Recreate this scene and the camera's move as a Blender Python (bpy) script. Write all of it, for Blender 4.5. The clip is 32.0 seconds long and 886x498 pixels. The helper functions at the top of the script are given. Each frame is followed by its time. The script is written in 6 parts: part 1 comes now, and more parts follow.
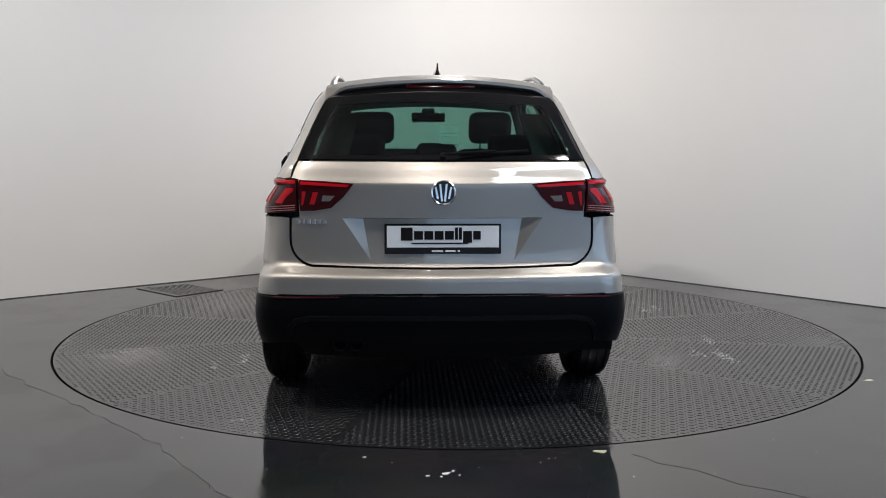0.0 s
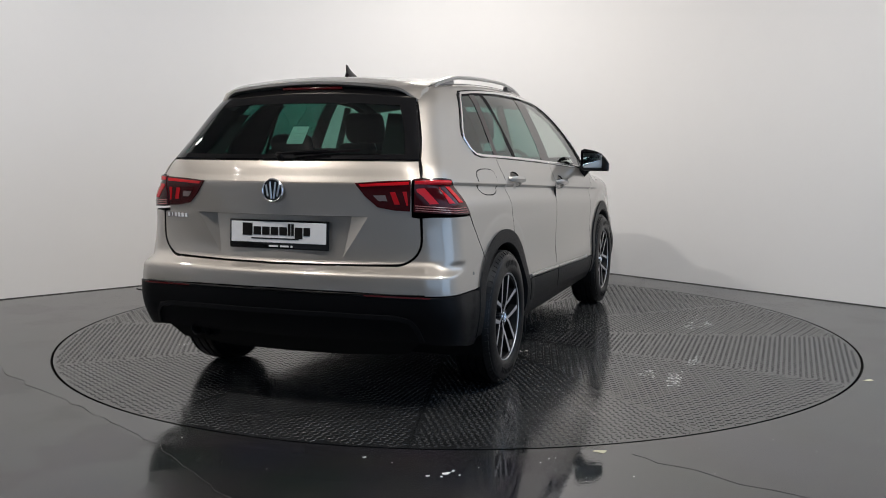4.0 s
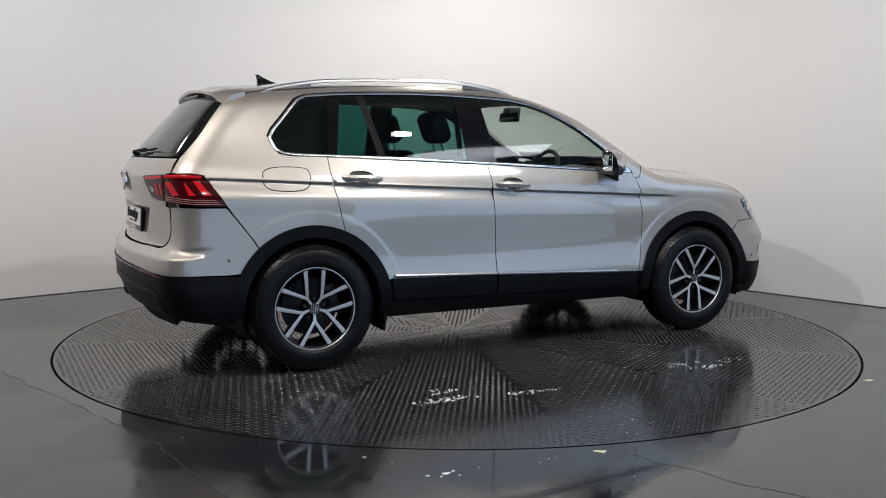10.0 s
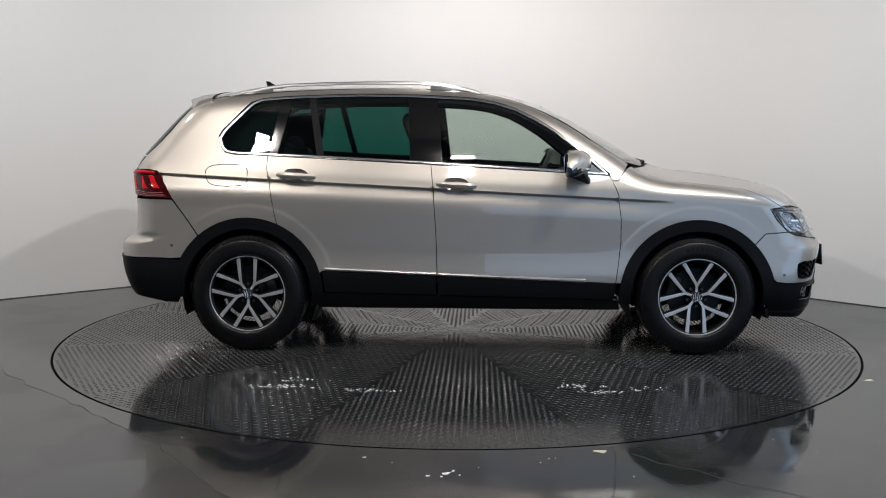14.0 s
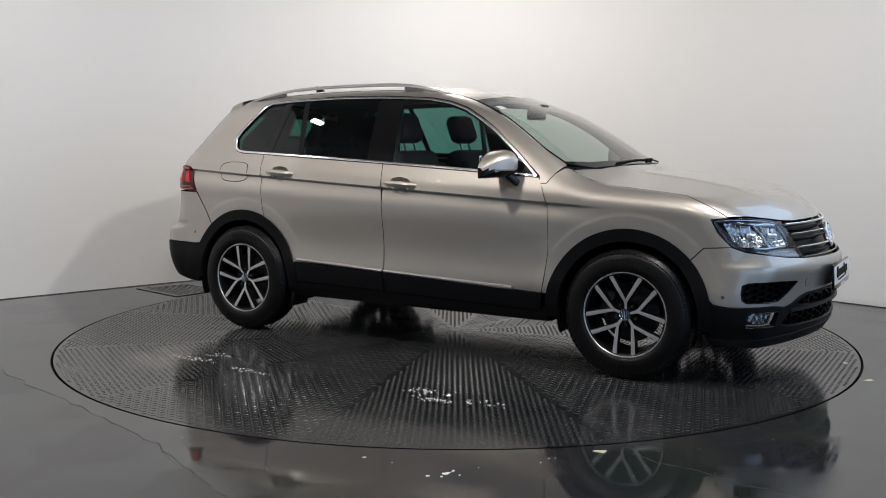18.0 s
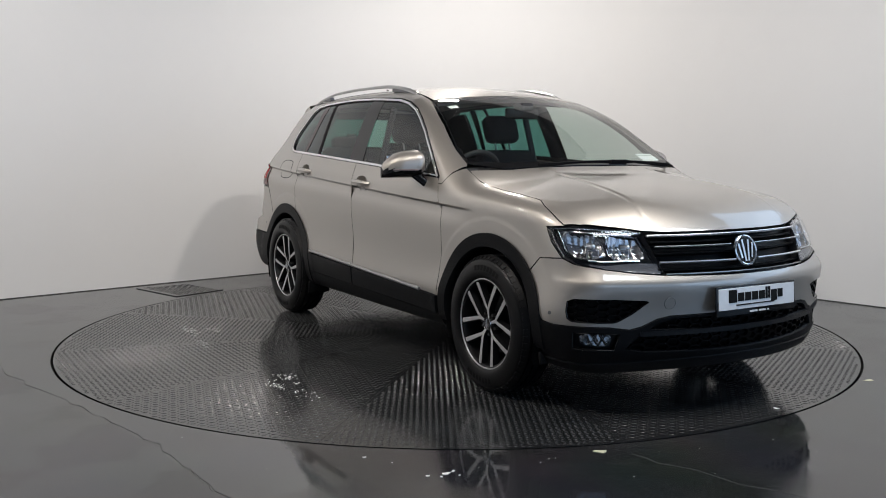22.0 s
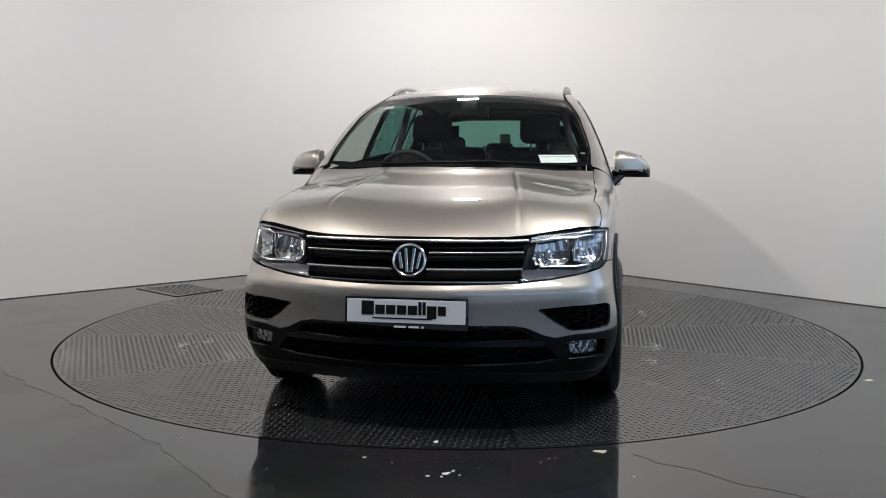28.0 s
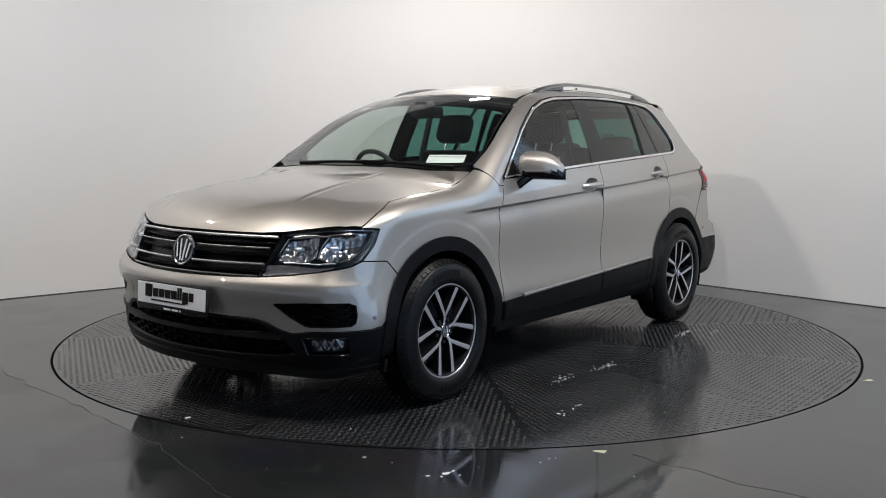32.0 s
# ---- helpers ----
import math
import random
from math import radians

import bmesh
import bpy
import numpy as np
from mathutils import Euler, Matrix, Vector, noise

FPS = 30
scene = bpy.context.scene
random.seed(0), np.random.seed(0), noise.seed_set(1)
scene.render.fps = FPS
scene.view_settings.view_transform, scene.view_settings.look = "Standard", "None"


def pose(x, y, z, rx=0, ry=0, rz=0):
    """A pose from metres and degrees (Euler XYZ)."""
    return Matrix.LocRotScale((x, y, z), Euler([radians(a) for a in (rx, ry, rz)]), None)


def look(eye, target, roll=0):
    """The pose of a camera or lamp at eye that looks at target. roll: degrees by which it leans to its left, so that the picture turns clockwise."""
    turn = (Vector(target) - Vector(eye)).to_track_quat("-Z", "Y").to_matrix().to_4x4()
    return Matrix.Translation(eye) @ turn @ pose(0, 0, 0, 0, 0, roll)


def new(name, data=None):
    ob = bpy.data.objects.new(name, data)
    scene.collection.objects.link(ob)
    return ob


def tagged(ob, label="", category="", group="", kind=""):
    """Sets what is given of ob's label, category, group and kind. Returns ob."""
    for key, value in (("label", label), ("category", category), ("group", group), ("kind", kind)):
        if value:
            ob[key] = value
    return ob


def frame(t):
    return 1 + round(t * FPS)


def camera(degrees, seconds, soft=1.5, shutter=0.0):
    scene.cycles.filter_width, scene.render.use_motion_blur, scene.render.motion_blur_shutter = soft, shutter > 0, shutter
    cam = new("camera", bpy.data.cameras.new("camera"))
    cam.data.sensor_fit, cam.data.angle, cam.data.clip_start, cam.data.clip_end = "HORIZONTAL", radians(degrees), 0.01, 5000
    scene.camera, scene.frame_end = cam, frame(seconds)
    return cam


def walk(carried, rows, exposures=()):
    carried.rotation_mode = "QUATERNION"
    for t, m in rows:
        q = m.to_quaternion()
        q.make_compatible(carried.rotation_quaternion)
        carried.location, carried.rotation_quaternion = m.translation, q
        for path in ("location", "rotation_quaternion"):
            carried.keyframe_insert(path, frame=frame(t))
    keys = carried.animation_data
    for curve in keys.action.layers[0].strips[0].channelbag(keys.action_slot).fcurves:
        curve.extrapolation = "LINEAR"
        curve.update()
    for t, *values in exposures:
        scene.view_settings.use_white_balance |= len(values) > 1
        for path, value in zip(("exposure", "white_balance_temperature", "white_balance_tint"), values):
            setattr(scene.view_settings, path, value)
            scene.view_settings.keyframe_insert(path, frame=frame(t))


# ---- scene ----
import itertools
from mathutils.geometry import delaunay_2d_cdt

# ---------------------------------------------------------------- camera: stands still on its tripod
cam = camera(50.25, 32.0, soft=1.0)
EYE = pose(0, -6.282, 1.250, 83.615, 0, 0.744) @ pose(0, 0, 0, 0, 0, 0.133)
walk(cam, [(0, EYE), (32, EYE)])
scene.view_settings.exposure = 0.22

# ---------------------------------------------------------------- world and lamps
world = bpy.data.worlds.new("world")
scene.world = world
world.use_nodes = True
world.node_tree.nodes["Background"].inputs[0].default_value = (0.75, 0.78, 0.82, 1)
world.node_tree.nodes["Background"].inputs[1].default_value = 0.05


def lamp(name, power, sx, sy, m, colour, spread=180):
    data = bpy.data.lights.new(name, "AREA")
    data.shape, data.size, data.size_y = "RECTANGLE", sx, sy
    data.energy, data.color, data.spread = power, colour, radians(spread)
    ob = new(name, data)
    ob.matrix_basis = m
    return tagged(ob, kind="structure")


WALL_LAMP = (0.02, 1.95, 3.30)
# place, aim and power of each floodlight
# the last is an unseen fill lamp added to brighten the west wall
FLOODS = (((-2.4, -2.6, 3.8), (0, 1.2, 0.2), 55), ((1.8, -2.2, 3.8), (0.3, 1.2, 0.2), 62), ((-0.1, -3.7, 3.8), (0, 1.2, 0.2), 36), ((-4.3, -2.6, 3.85), (-6.6, -1.6, 0.5), 60))
SPOTS = ((-3.6, -0.2, 3.5),)
WARM, COOL = (1.0, 0.938, 0.885), (0.84, 0.92, 1.0)
lamp("wall_light", 28, 0.24, 0.12, look((WALL_LAMP[0], WALL_LAMP[1], WALL_LAMP[2] - 0.03), (0.02, 2.1, 0)), WARM)
for at, aim, power in FLOODS:
    lamp("flood_light", power, 0.22, 0.07, look((at[0], at[1] + 0.05, at[2] - 0.04), aim), WARM)
for spot in SPOTS:
    lamp("spot_light", 10, 0.20, 0.08, look((spot[0], spot[1], spot[2] - 0.03), (0, 0, 0.5)), WARM)
# long cool strip lamp over the east side, and unseen daylight fills by the walls
STRIP = Matrix.Translation((2.4, -2.7, 3.62)) @ Matrix.Rotation(radians(40), 4, "Z")
lamp("strip_light", 30, 3.4, 0.50, STRIP @ Matrix.Translation((0, 0, -0.03)), COOL)
# blue area lamps added before solid walls, for bluish reflections on the car
lamp("door_daylight", 44, 6.6, 3.7, look((3.3, -9.30, 2.0), (3.3, 0, 1.6)), (0.46, 0.68, 1.0))
lamp("east_daylight", 56, 5.2, 3.6, look((6.42, -5.3, 1.95), (0, -5.3, 1.95)), (0.44, 0.67, 1.0))
lamp("side_daylight", 30, 4.3, 2.1, look((4.99, -0.97, 3.0), (4.99 - .722, -0.97 - .692, 3.0)), (0.42, 0.66, 1.0))

# ---------------------------------------------------------------- materials
def mat(name, base, rough=0.5, metal=0.0, coat=0.0, vary=0.0, scale=20.0, bump=0.0, bump_scale=200.0, rough_vary=0.0, flake=0.0, spec=0.5, object_vary=0.0):
    """A principled material whose colour, gloss and relief change at two scales."""
    m = bpy.data.materials.new(name)
    m.use_nodes = True
    t = m.node_tree
    n, link = t.nodes, t.links.new
    b = n["Principled BSDF"]
    b.inputs["Base Color"].default_value = (*base, 1)
    b.inputs["Roughness"].default_value = rough
    b.inputs["Metallic"].default_value = metal
    b.inputs["Coat Weight"].default_value = coat
    b.inputs["Coat Roughness"].default_value = 0.04
    b.inputs["Specular IOR Level"].default_value = spec
    co = n.new("ShaderNodeTexCoord")
    if vary or rough_vary or flake:
        big, fine = n.new("ShaderNodeTexNoise"), n.new("ShaderNodeTexNoise")
        big.inputs["Scale"].default_value, fine.inputs["Scale"].default_value = scale, scale * 9
        big.inputs["Detail"].default_value, fine.inputs["Detail"].default_value = 5, 3
        mix = n.new("ShaderNodeMath")
        mix.operation = "MULTIPLY_ADD"
        link(co.outputs["Object"], big.inputs["Vector"])
        link(co.outputs["Object"], fine.inputs["Vector"])
        link(fine.outputs["Fac"], mix.inputs[0])
        mix.inputs[1].default_value = 0.4
        link(big.outputs["Fac"], mix.inputs[2])
        if vary or flake:
            ramp = n.new("ShaderNodeMapRange")
            ramp.inputs["From Min"].default_value, ramp.inputs["From Max"].default_value = 0.4, 1.0
            ramp.inputs["To Min"].default_value, ramp.inputs["To Max"].default_value = 1 - vary, 1 + vary
            link(mix.outputs[0], ramp.inputs["Value"])
            tint = n.new("ShaderNodeVectorMath")
            tint.operation = "SCALE"
            tint.inputs[0].default_value = base
            link(ramp.outputs[0], tint.inputs["Scale"])
            link(tint.outputs[0], b.inputs["Base Color"])
        if rough_vary:
            rr = n.new("ShaderNodeMapRange")
            rr.inputs["From Min"].default_value, rr.inputs["From Max"].default_value = 0.4, 1.0
            rr.inputs["To Min"].default_value, rr.inputs["To Max"].default_value = max(rough - rough_vary, 0.02), rough + rough_vary
            link(mix.outputs[0], rr.inputs["Value"])
            link(rr.outputs[0], b.inputs["Roughness"])
    if bump:
        tex, bm_ = n.new("ShaderNodeTexNoise"), n.new("ShaderNodeBump")
        tex.inputs["Scale"].default_value = bump_scale
        tex.inputs["Detail"].default_value = 4
        bm_.inputs["Strength"].default_value, bm_.inputs["Distance"].default_value = bump, 0.002
        link(co.outputs["Object"], tex.inputs["Vector"])
        link(tex.outputs["Fac"], bm_.inputs["Height"])
        link(bm_.outputs[0], b.inputs["Normal"])
    return m


def glass(name, tint, gloss=1.0, f0=0.05):
    """A thin pane: a tinted clear layer with a mirror gloss that grows at grazing angles."""
    m = bpy.data.materials.new(name)
    m.use_nodes = True
    t = m.node_tree
    n, link = t.nodes, t.links.new
    n.remove(n["Principled BSDF"])
    clear, shine, mix, lw = n.new("ShaderNodeBsdfTransparent"), n.new("ShaderNodeBsdfGlossy"), n.new("ShaderNodeMixShader"), n.new("ShaderNodeLayerWeight")
    power, grow = n.new("ShaderNodeMath"), n.new("ShaderNodeMath")
    power.operation, grow.operation = "POWER", "MULTIPLY_ADD"
    lw.inputs["Blend"].default_value = 0.5
    power.inputs[1].default_value = 5.0
    grow.inputs[1].default_value, grow.inputs[2].default_value = 1 - f0, f0
    clear.inputs[0].default_value = (*tint, 1)
    shine.inputs["Color"].default_value = (gloss, gloss, gloss, 1)
    shine.inputs["Roughness"].default_value = 0.005
    link(lw.outputs["Facing"], power.inputs[0])
    link(power.outputs[0], grow.inputs[0])
    link(grow.outputs[0], mix.inputs[0])
    link(clear.outputs[0], mix.inputs[1])
    link(shine.outputs[0], mix.inputs[2])
    link(mix.outputs[0], n["Material Output"].inputs["Surface"])
    return m


def glow(name, colour, strength):
    m = bpy.data.materials.new(name)
    m.use_nodes = True
    b = m.node_tree.nodes["Principled BSDF"]
    b.inputs["Base Color"].default_value = (0.8, 0.8, 0.8, 1)
    b.inputs["Emission Color"].default_value = (*colour, 1)
    b.inputs["Emission Strength"].default_value = strength
    return m


PAINT = mat("silver_paint", (0.386, 0.359, 0.325), 0.43, 0.82, 1.0, vary=0.03, scale=900)
PAINT.node_tree.nodes["Principled BSDF"].inputs["Coat IOR"].default_value = 1.9
PAINT.node_tree.nodes["Principled BSDF"].inputs["Coat Roughness"].default_value = 0.025
PAINT_GREY = mat("grey_paint", (0.10, 0.10, 0.105), 0.32, 0.6, 0.6, vary=0.03, scale=900)
CLADDING = mat("black_grained_plastic", (0.0038, 0.0041, 0.0050), 0.42, vary=0.12, scale=30, bump=0.2, bump_scale=900, spec=0.12)
GLOSS_BLACK = mat("gloss_black_plastic", (0.004, 0.004, 0.0045), 0.07, vary=0.05, scale=20, spec=0.42)
MATT_BLACK = mat("matt_black_plastic", (0.0045, 0.0045, 0.005), 0.6, vary=0.1, scale=40, spec=0.12)
CHROME = mat("chrome", (0.88, 0.88, 0.89), 0.15, 1.0, vary=0.02, scale=30)
GRILLE_CHROME = mat("bright_grille_chrome", (0.92, 0.92, 0.93), 0.34, 1.0, vary=0.02, scale=30)
SATIN = mat("satin_aluminium", (0.46, 0.46, 0.46), 0.30, 1.0, vary=0.03, scale=6)
RUBBER = mat("tyre_rubber", (0.0040, 0.0040, 0.0044), 0.36, vary=0.15, scale=25, bump=0.2, bump_scale=500, rough_vary=0.08, spec=0.22)
RIM_FACE = mat("machined_alloy", (0.56, 0.56, 0.57), 0.34, 0.65, vary=0.03, scale=120, rough_vary=0.05)
RIM_DARK = mat("anthracite_alloy", (0.007, 0.0072, 0.008), 0.35, 0.0, vary=0.1, scale=40, spec=0.2)
STEEL = mat("brake_steel", (0.06, 0.06, 0.06), 0.40, 0.8, vary=0.15, scale=60, rough_vary=0.1)
DISC = mat("dull_brake_disc", (0.020, 0.020, 0.021), 0.5, 0.6, vary=0.2, scale=60, rough_vary=0.1)
DARK_METAL = mat("underbody_metal", (0.03, 0.03, 0.032), 0.6, 0.3, vary=0.3, scale=12)
RED_DARK = mat("dark_red_lens", (0.038, 0.001, 0.002), 0.12, vary=0.05, scale=60, spec=0.35)
RED_REFLEX = mat("dull_red_reflector", (0.07, 0.003, 0.005), 0.2, vary=0.05, scale=140)
PINK_LENS = mat("pinkish_ribbed_lens", (0.30, 0.11, 0.11), 0.2, coat=0.6, vary=0.06, scale=140)
RED_LENS = mat("bright_red_lens", (0.46, 0.006, 0.012), 0.14, vary=0.06, scale=140, spec=0.35)
SMOKE_LENS = mat("smoked_reverse_lens", (0.16, 0.13, 0.13), 0.12, coat=1.0, vary=0.1, scale=140)
GRILLE_BLACK = mat("deep_black_grille", (0.0022, 0.0022, 0.0025), 0.35, vary=0.1, scale=40, spec=0.10)
FOG_SILVER = mat("fog_lamp_silver", (0.24, 0.245, 0.255), 0.16, 1.0, vary=0.04, scale=60)
REFLECTOR = mat("lamp_reflector", (0.52, 0.525, 0.54), 0.16, 1.0, vary=0.04, scale=60)
LAMP_CHROME = mat("lamp_silver_trim", (0.80, 0.83, 0.88), 0.30, 1.0, vary=0.03, scale=60)
PRISM_GREY = mat("prismatic_lamp_insert", (0.18, 0.18, 0.19), 0.25, 0.6, vary=0.1, scale=60)
BEZEL = mat("lamp_bezel", (0.016, 0.0165, 0.018), 0.28, 0.2, vary=0.08, scale=60)
LENS = glass("lamp_lens_glass", (0.95, 0.96, 0.98))
GLASS_CLEAR = glass("green_tinted_glass", (0.68, 0.75, 0.71))
GLASS_SCREEN = glass("windscreen_glass", (0.74, 0.815, 0.785))
GLASS_DARK = glass("privacy_glass", (0.11, 0.29, 0.255))
GLASS_REAR = glass("tinted_rear_glass", (0.16, 0.36, 0.30))
MIRROR = mat("mirror_glass", (0.85, 0.87, 0.88), 0.02, 1.0)
CLOTH = mat("black_seat_cloth", (0.018, 0.018, 0.020), 0.85, vary=0.2, scale=90, bump=0.4, bump_scale=700)
TRIM_IN = mat("interior_black_plastic", (0.017, 0.017, 0.019), 0.55, vary=0.1, scale=40, bump=0.2, bump_scale=900)
LINER = mat("grey_headliner", (0.30, 0.29, 0.275), 0.9, vary=0.08, scale=60)
PAPER = mat("white_paper", (0.80, 0.82, 0.80), 0.6, vary=0.03, scale=40)
PAPER_GREEN = mat("pale_green_paper", (0.36, 0.46, 0.42), 0.6, vary=0.04, scale=40)
PLATE_WHITE = mat("plate_white_acrylic", (0.74, 0.75, 0.76), 0.25, coat=0.5, vary=0.03, scale=40)
INK = mat("black_print", (0.006, 0.006, 0.006), 0.7, vary=0.05, scale=60, spec=0.15)
INK_WHITE = mat("white_print", (0.75, 0.75, 0.75), 0.5, vary=0.03, scale=60)
INK_GREY = mat("grey_print", (0.35, 0.40, 0.38), 0.5, vary=0.03, scale=60)
WALL_PAINT = mat("white_wall_paint", (0.77, 0.765, 0.755), 0.55, vary=0.015, scale=0.7, bump=0.05, bump_scale=60)
CEILING_PAINT = mat("ceiling_paint", (0.17, 0.17, 0.175), 0.8, vary=0.04, scale=2)
BACK_PAINT = mat("back_wall_paint", (0.52, 0.51, 0.49), 0.7, vary=0.06, scale=1.2)
SKIRT_DARK = mat("dark_floor_joint", (0.012, 0.012, 0.012), 0.7, vary=0.2, scale=30)
LAMP_HOUSING = mat("lamp_housing", (0.05, 0.05, 0.05), 0.4, vary=0.1, scale=30)
LAMP_GLOW = glow("lamp_glow", (1.0, 0.97, 0.92), 14)
PANEL_GLOW = glow("ceiling_panel_glow", (0.86, 0.93, 1.0), 1.2)
CHIP = mat("cream_paint_chip", (0.58, 0.56, 0.40), 0.7, vary=0.1, scale=60)
CHIP_WHITE = mat("white_debris", (0.80, 0.80, 0.78), 0.7, vary=0.1, scale=60)


def floor_material(name, shade, spec, smooth, rough):
    """Grey painted concrete under a worn gloss coat, with scuffs and dust."""
    m = mat(name, (0.062, 0.066, 0.068), 0.2, coat=0.0)
    t = m.node_tree
    n, link = t.nodes, t.links.new
    b = n["Principled BSDF"]
    b.inputs["Specular IOR Level"].default_value = spec
    co = n.new("ShaderNodeTexCoord")
    big, mid, fine = n.new("ShaderNodeTexNoise"), n.new("ShaderNodeTexNoise"), n.new("ShaderNodeTexNoise")
    for node, s, d in ((big, 0.55, 6), (mid, 2.2, 12), (fine, 45.0, 5)):
        node.inputs["Scale"].default_value, node.inputs["Detail"].default_value = s, d
        link(co.outputs["Object"], node.inputs["Vector"])
    ramp = n.new("ShaderNodeValToRGB")
    ramp.color_ramp.elements[0].position, ramp.color_ramp.elements[1].position = 0.35, 0.68
    ramp.color_ramp.elements[0].color, ramp.color_ramp.elements[1].color = (0.020, 0.0215, 0.0225, 1), (0.040, 0.042, 0.043, 1)
    link(big.outputs["Fac"], ramp.inputs["Fac"])
    mixc = n.new("ShaderNodeMix")
    mixc.data_type, mixc.blend_type = "RGBA", "MULTIPLY"
    mixc.inputs[0].default_value = 0.5
    link(ramp.outputs["Color"], mixc.inputs[6])
    link(mid.outputs["Color"], mixc.inputs[7])
    gain = n.new("ShaderNodeVectorMath")
    gain.operation = "SCALE"
    gain.inputs["Scale"].default_value = shade
    link(mixc.outputs[2], gain.inputs[0])
    # pale grit and tiny scratches in the paint
    speck, thresh, stain = n.new("ShaderNodeTexNoise"), n.new("ShaderNodeMapRange"), n.new("ShaderNodeMix")
    speck.inputs["Scale"].default_value, speck.inputs["Detail"].default_value, speck.inputs["Roughness"].default_value = 70.0, 4, 0.7
    link(co.outputs["Object"], speck.inputs["Vector"])
    thresh.inputs["From Min"].default_value, thresh.inputs["From Max"].default_value = 0.66, 0.74
    link(speck.outputs["Fac"], thresh.inputs["Value"])
    stain.data_type = "RGBA"
    link(thresh.outputs[0], stain.inputs[0])
    link(gain.outputs[0], stain.inputs[6])
    stain.inputs[7].default_value = (0.16, 0.165, 0.165, 1)
    link(stain.outputs[2], b.inputs["Base Color"])
    rr = n.new("ShaderNodeMapRange")
    rr.inputs["From Min"].default_value, rr.inputs["From Max"].default_value = 0.47, 0.56
    rr.inputs["To Min"].default_value, rr.inputs["To Max"].default_value = smooth, rough
    link(mid.outputs["Fac"], rr.inputs["Value"])
    link(rr.outputs[0], b.inputs["Roughness"])
    bump = n.new("ShaderNodeBump")
    bump.inputs["Strength"].default_value, bump.inputs["Distance"].default_value = 0.16, 0.003
    add = n.new("ShaderNodeMath")
    add.operation = "MULTIPLY_ADD"
    link(fine.outputs["Fac"], add.inputs[0])
    add.inputs[1].default_value = 0.25
    link(mid.outputs["Fac"], add.inputs[2])
    link(add.outputs[0], bump.inputs["Height"])
    link(bump.outputs[0], b.inputs["Normal"])
    return m


FLOOR = floor_material("grey_floor_paint", 1.15, 0.86, 0.035, 0.16)
OLD_COAT = floor_material("older_floor_paint", 1.05, 0.70, 0.10, 0.24)
WORN_EDGE = mat("worn_paint_edge", (0.050, 0.052, 0.052), 0.5, vary=0.3, scale=30)
PLATE_STEEL = mat("painted_tread_plate", (0.017, 0.018, 0.019), 0.13, 0.0, vary=0.35, scale=3.0, rough_vary=0.05, bump=0.08, bump_scale=120, spec=0.8)
TREAD = mat("worn_tread_bars", (0.042, 0.043, 0.043), 0.21, 0.0, vary=0.35, scale=5.0, rough_vary=0.08, spec=0.8)
# daylight's blue is put into this floor colour
PALE_FLOOR = mat("pale_concrete", (0.38, 0.43, 0.50), 0.6, vary=0.12, scale=1.5)
SCUFF = mat("scraped_white_marks", (0.80, 0.81, 0.80), 0.5, vary=0.2, scale=60)

# ---------------------------------------------------------------- mesh helpers
def mesh_object(name, verts, faces, material, parent=None, label="", smooth=True, normals=None, sharp=0):
    me = bpy.data.meshes.new(name)
    me.from_pydata([tuple(v) for v in verts], [], [tuple(int(i) for i in f) for f in faces])
    if smooth:
        me.polygons.foreach_set("use_smooth", [True] * len(me.polygons))
    if sharp:
        me.set_sharp_from_angle(angle=radians(sharp))
    elif normals is not None:
        me.normals_split_custom_set_from_vertices([tuple(n) for n in normals])
    me.materials.append(material)
    ob = new(name, me)
    if parent is not None:
        ob.parent = parent
    return tagged(ob, label=label)


def part(name, bm, material, parent, label="", smooth=True, sharp=35):
    """Links a bmesh as one mesh object under a thing or a part."""
    bmesh.ops.recalc_face_normals(bm, faces=bm.faces)
    me = bpy.data.meshes.new(name)
    bm.to_mesh(me)
    bm.free()
    if smooth:
        me.shade_smooth()
        me.set_sharp_from_angle(angle=radians(sharp))
    me.materials.append(material)
    ob = new(name, me)
    if parent is not None:
        ob.parent = parent
    return tagged(ob, label=label)


def thing(name, m, label, category, group=""):
    ob = new(name)
    ob.matrix_basis = m
    return tagged(ob, label=label, category=category, group=group)


def block(bm, size, m, bevel=0.0, segments=2):
    """A box, its edges rounded, added to bm."""
    r = bmesh.ops.create_cube(bm, size=1.0, matrix=m @ Matrix.Diagonal((*size, 1)))
    if bevel:
        edges = list({e for v in r["verts"] for e in v.link_edges})
        bmesh.ops.bevel(bm, geom=edges, offset=bevel, segments=segments, affect="EDGES", profile=0.5)


def tube(bm, r1, r2, depth, m, segments=24):
    bmesh.ops.create_cone(bm, cap_ends=True, segments=segments, radius1=r1, radius2=r2, depth=depth, matrix=m)


def turned(profile, segments=48, axis_y=True):
    """A ring or bowl turned about the y axis from (radius, y) points."""
    verts, faces = [], []
    k = len(profile)
    for i in range(segments):
        a = 2 * math.pi * i / segments
        verts += [(r * math.cos(a), y, r * math.sin(a)) for r, y in profile]
    for i in range(segments):
        j = (i + 1) % segments
        faces += [(i * k + q, i * k + q + 1, j * k + q + 1, j * k + q) for q in range(k - 1)]
    return verts, faces


def bm_from(verts, faces):
    bm = bmesh.new()
    vs = [bm.verts.new(v) for v in verts]
    for f in faces:
        bm.faces.new([vs[i] for i in f])
    return bm


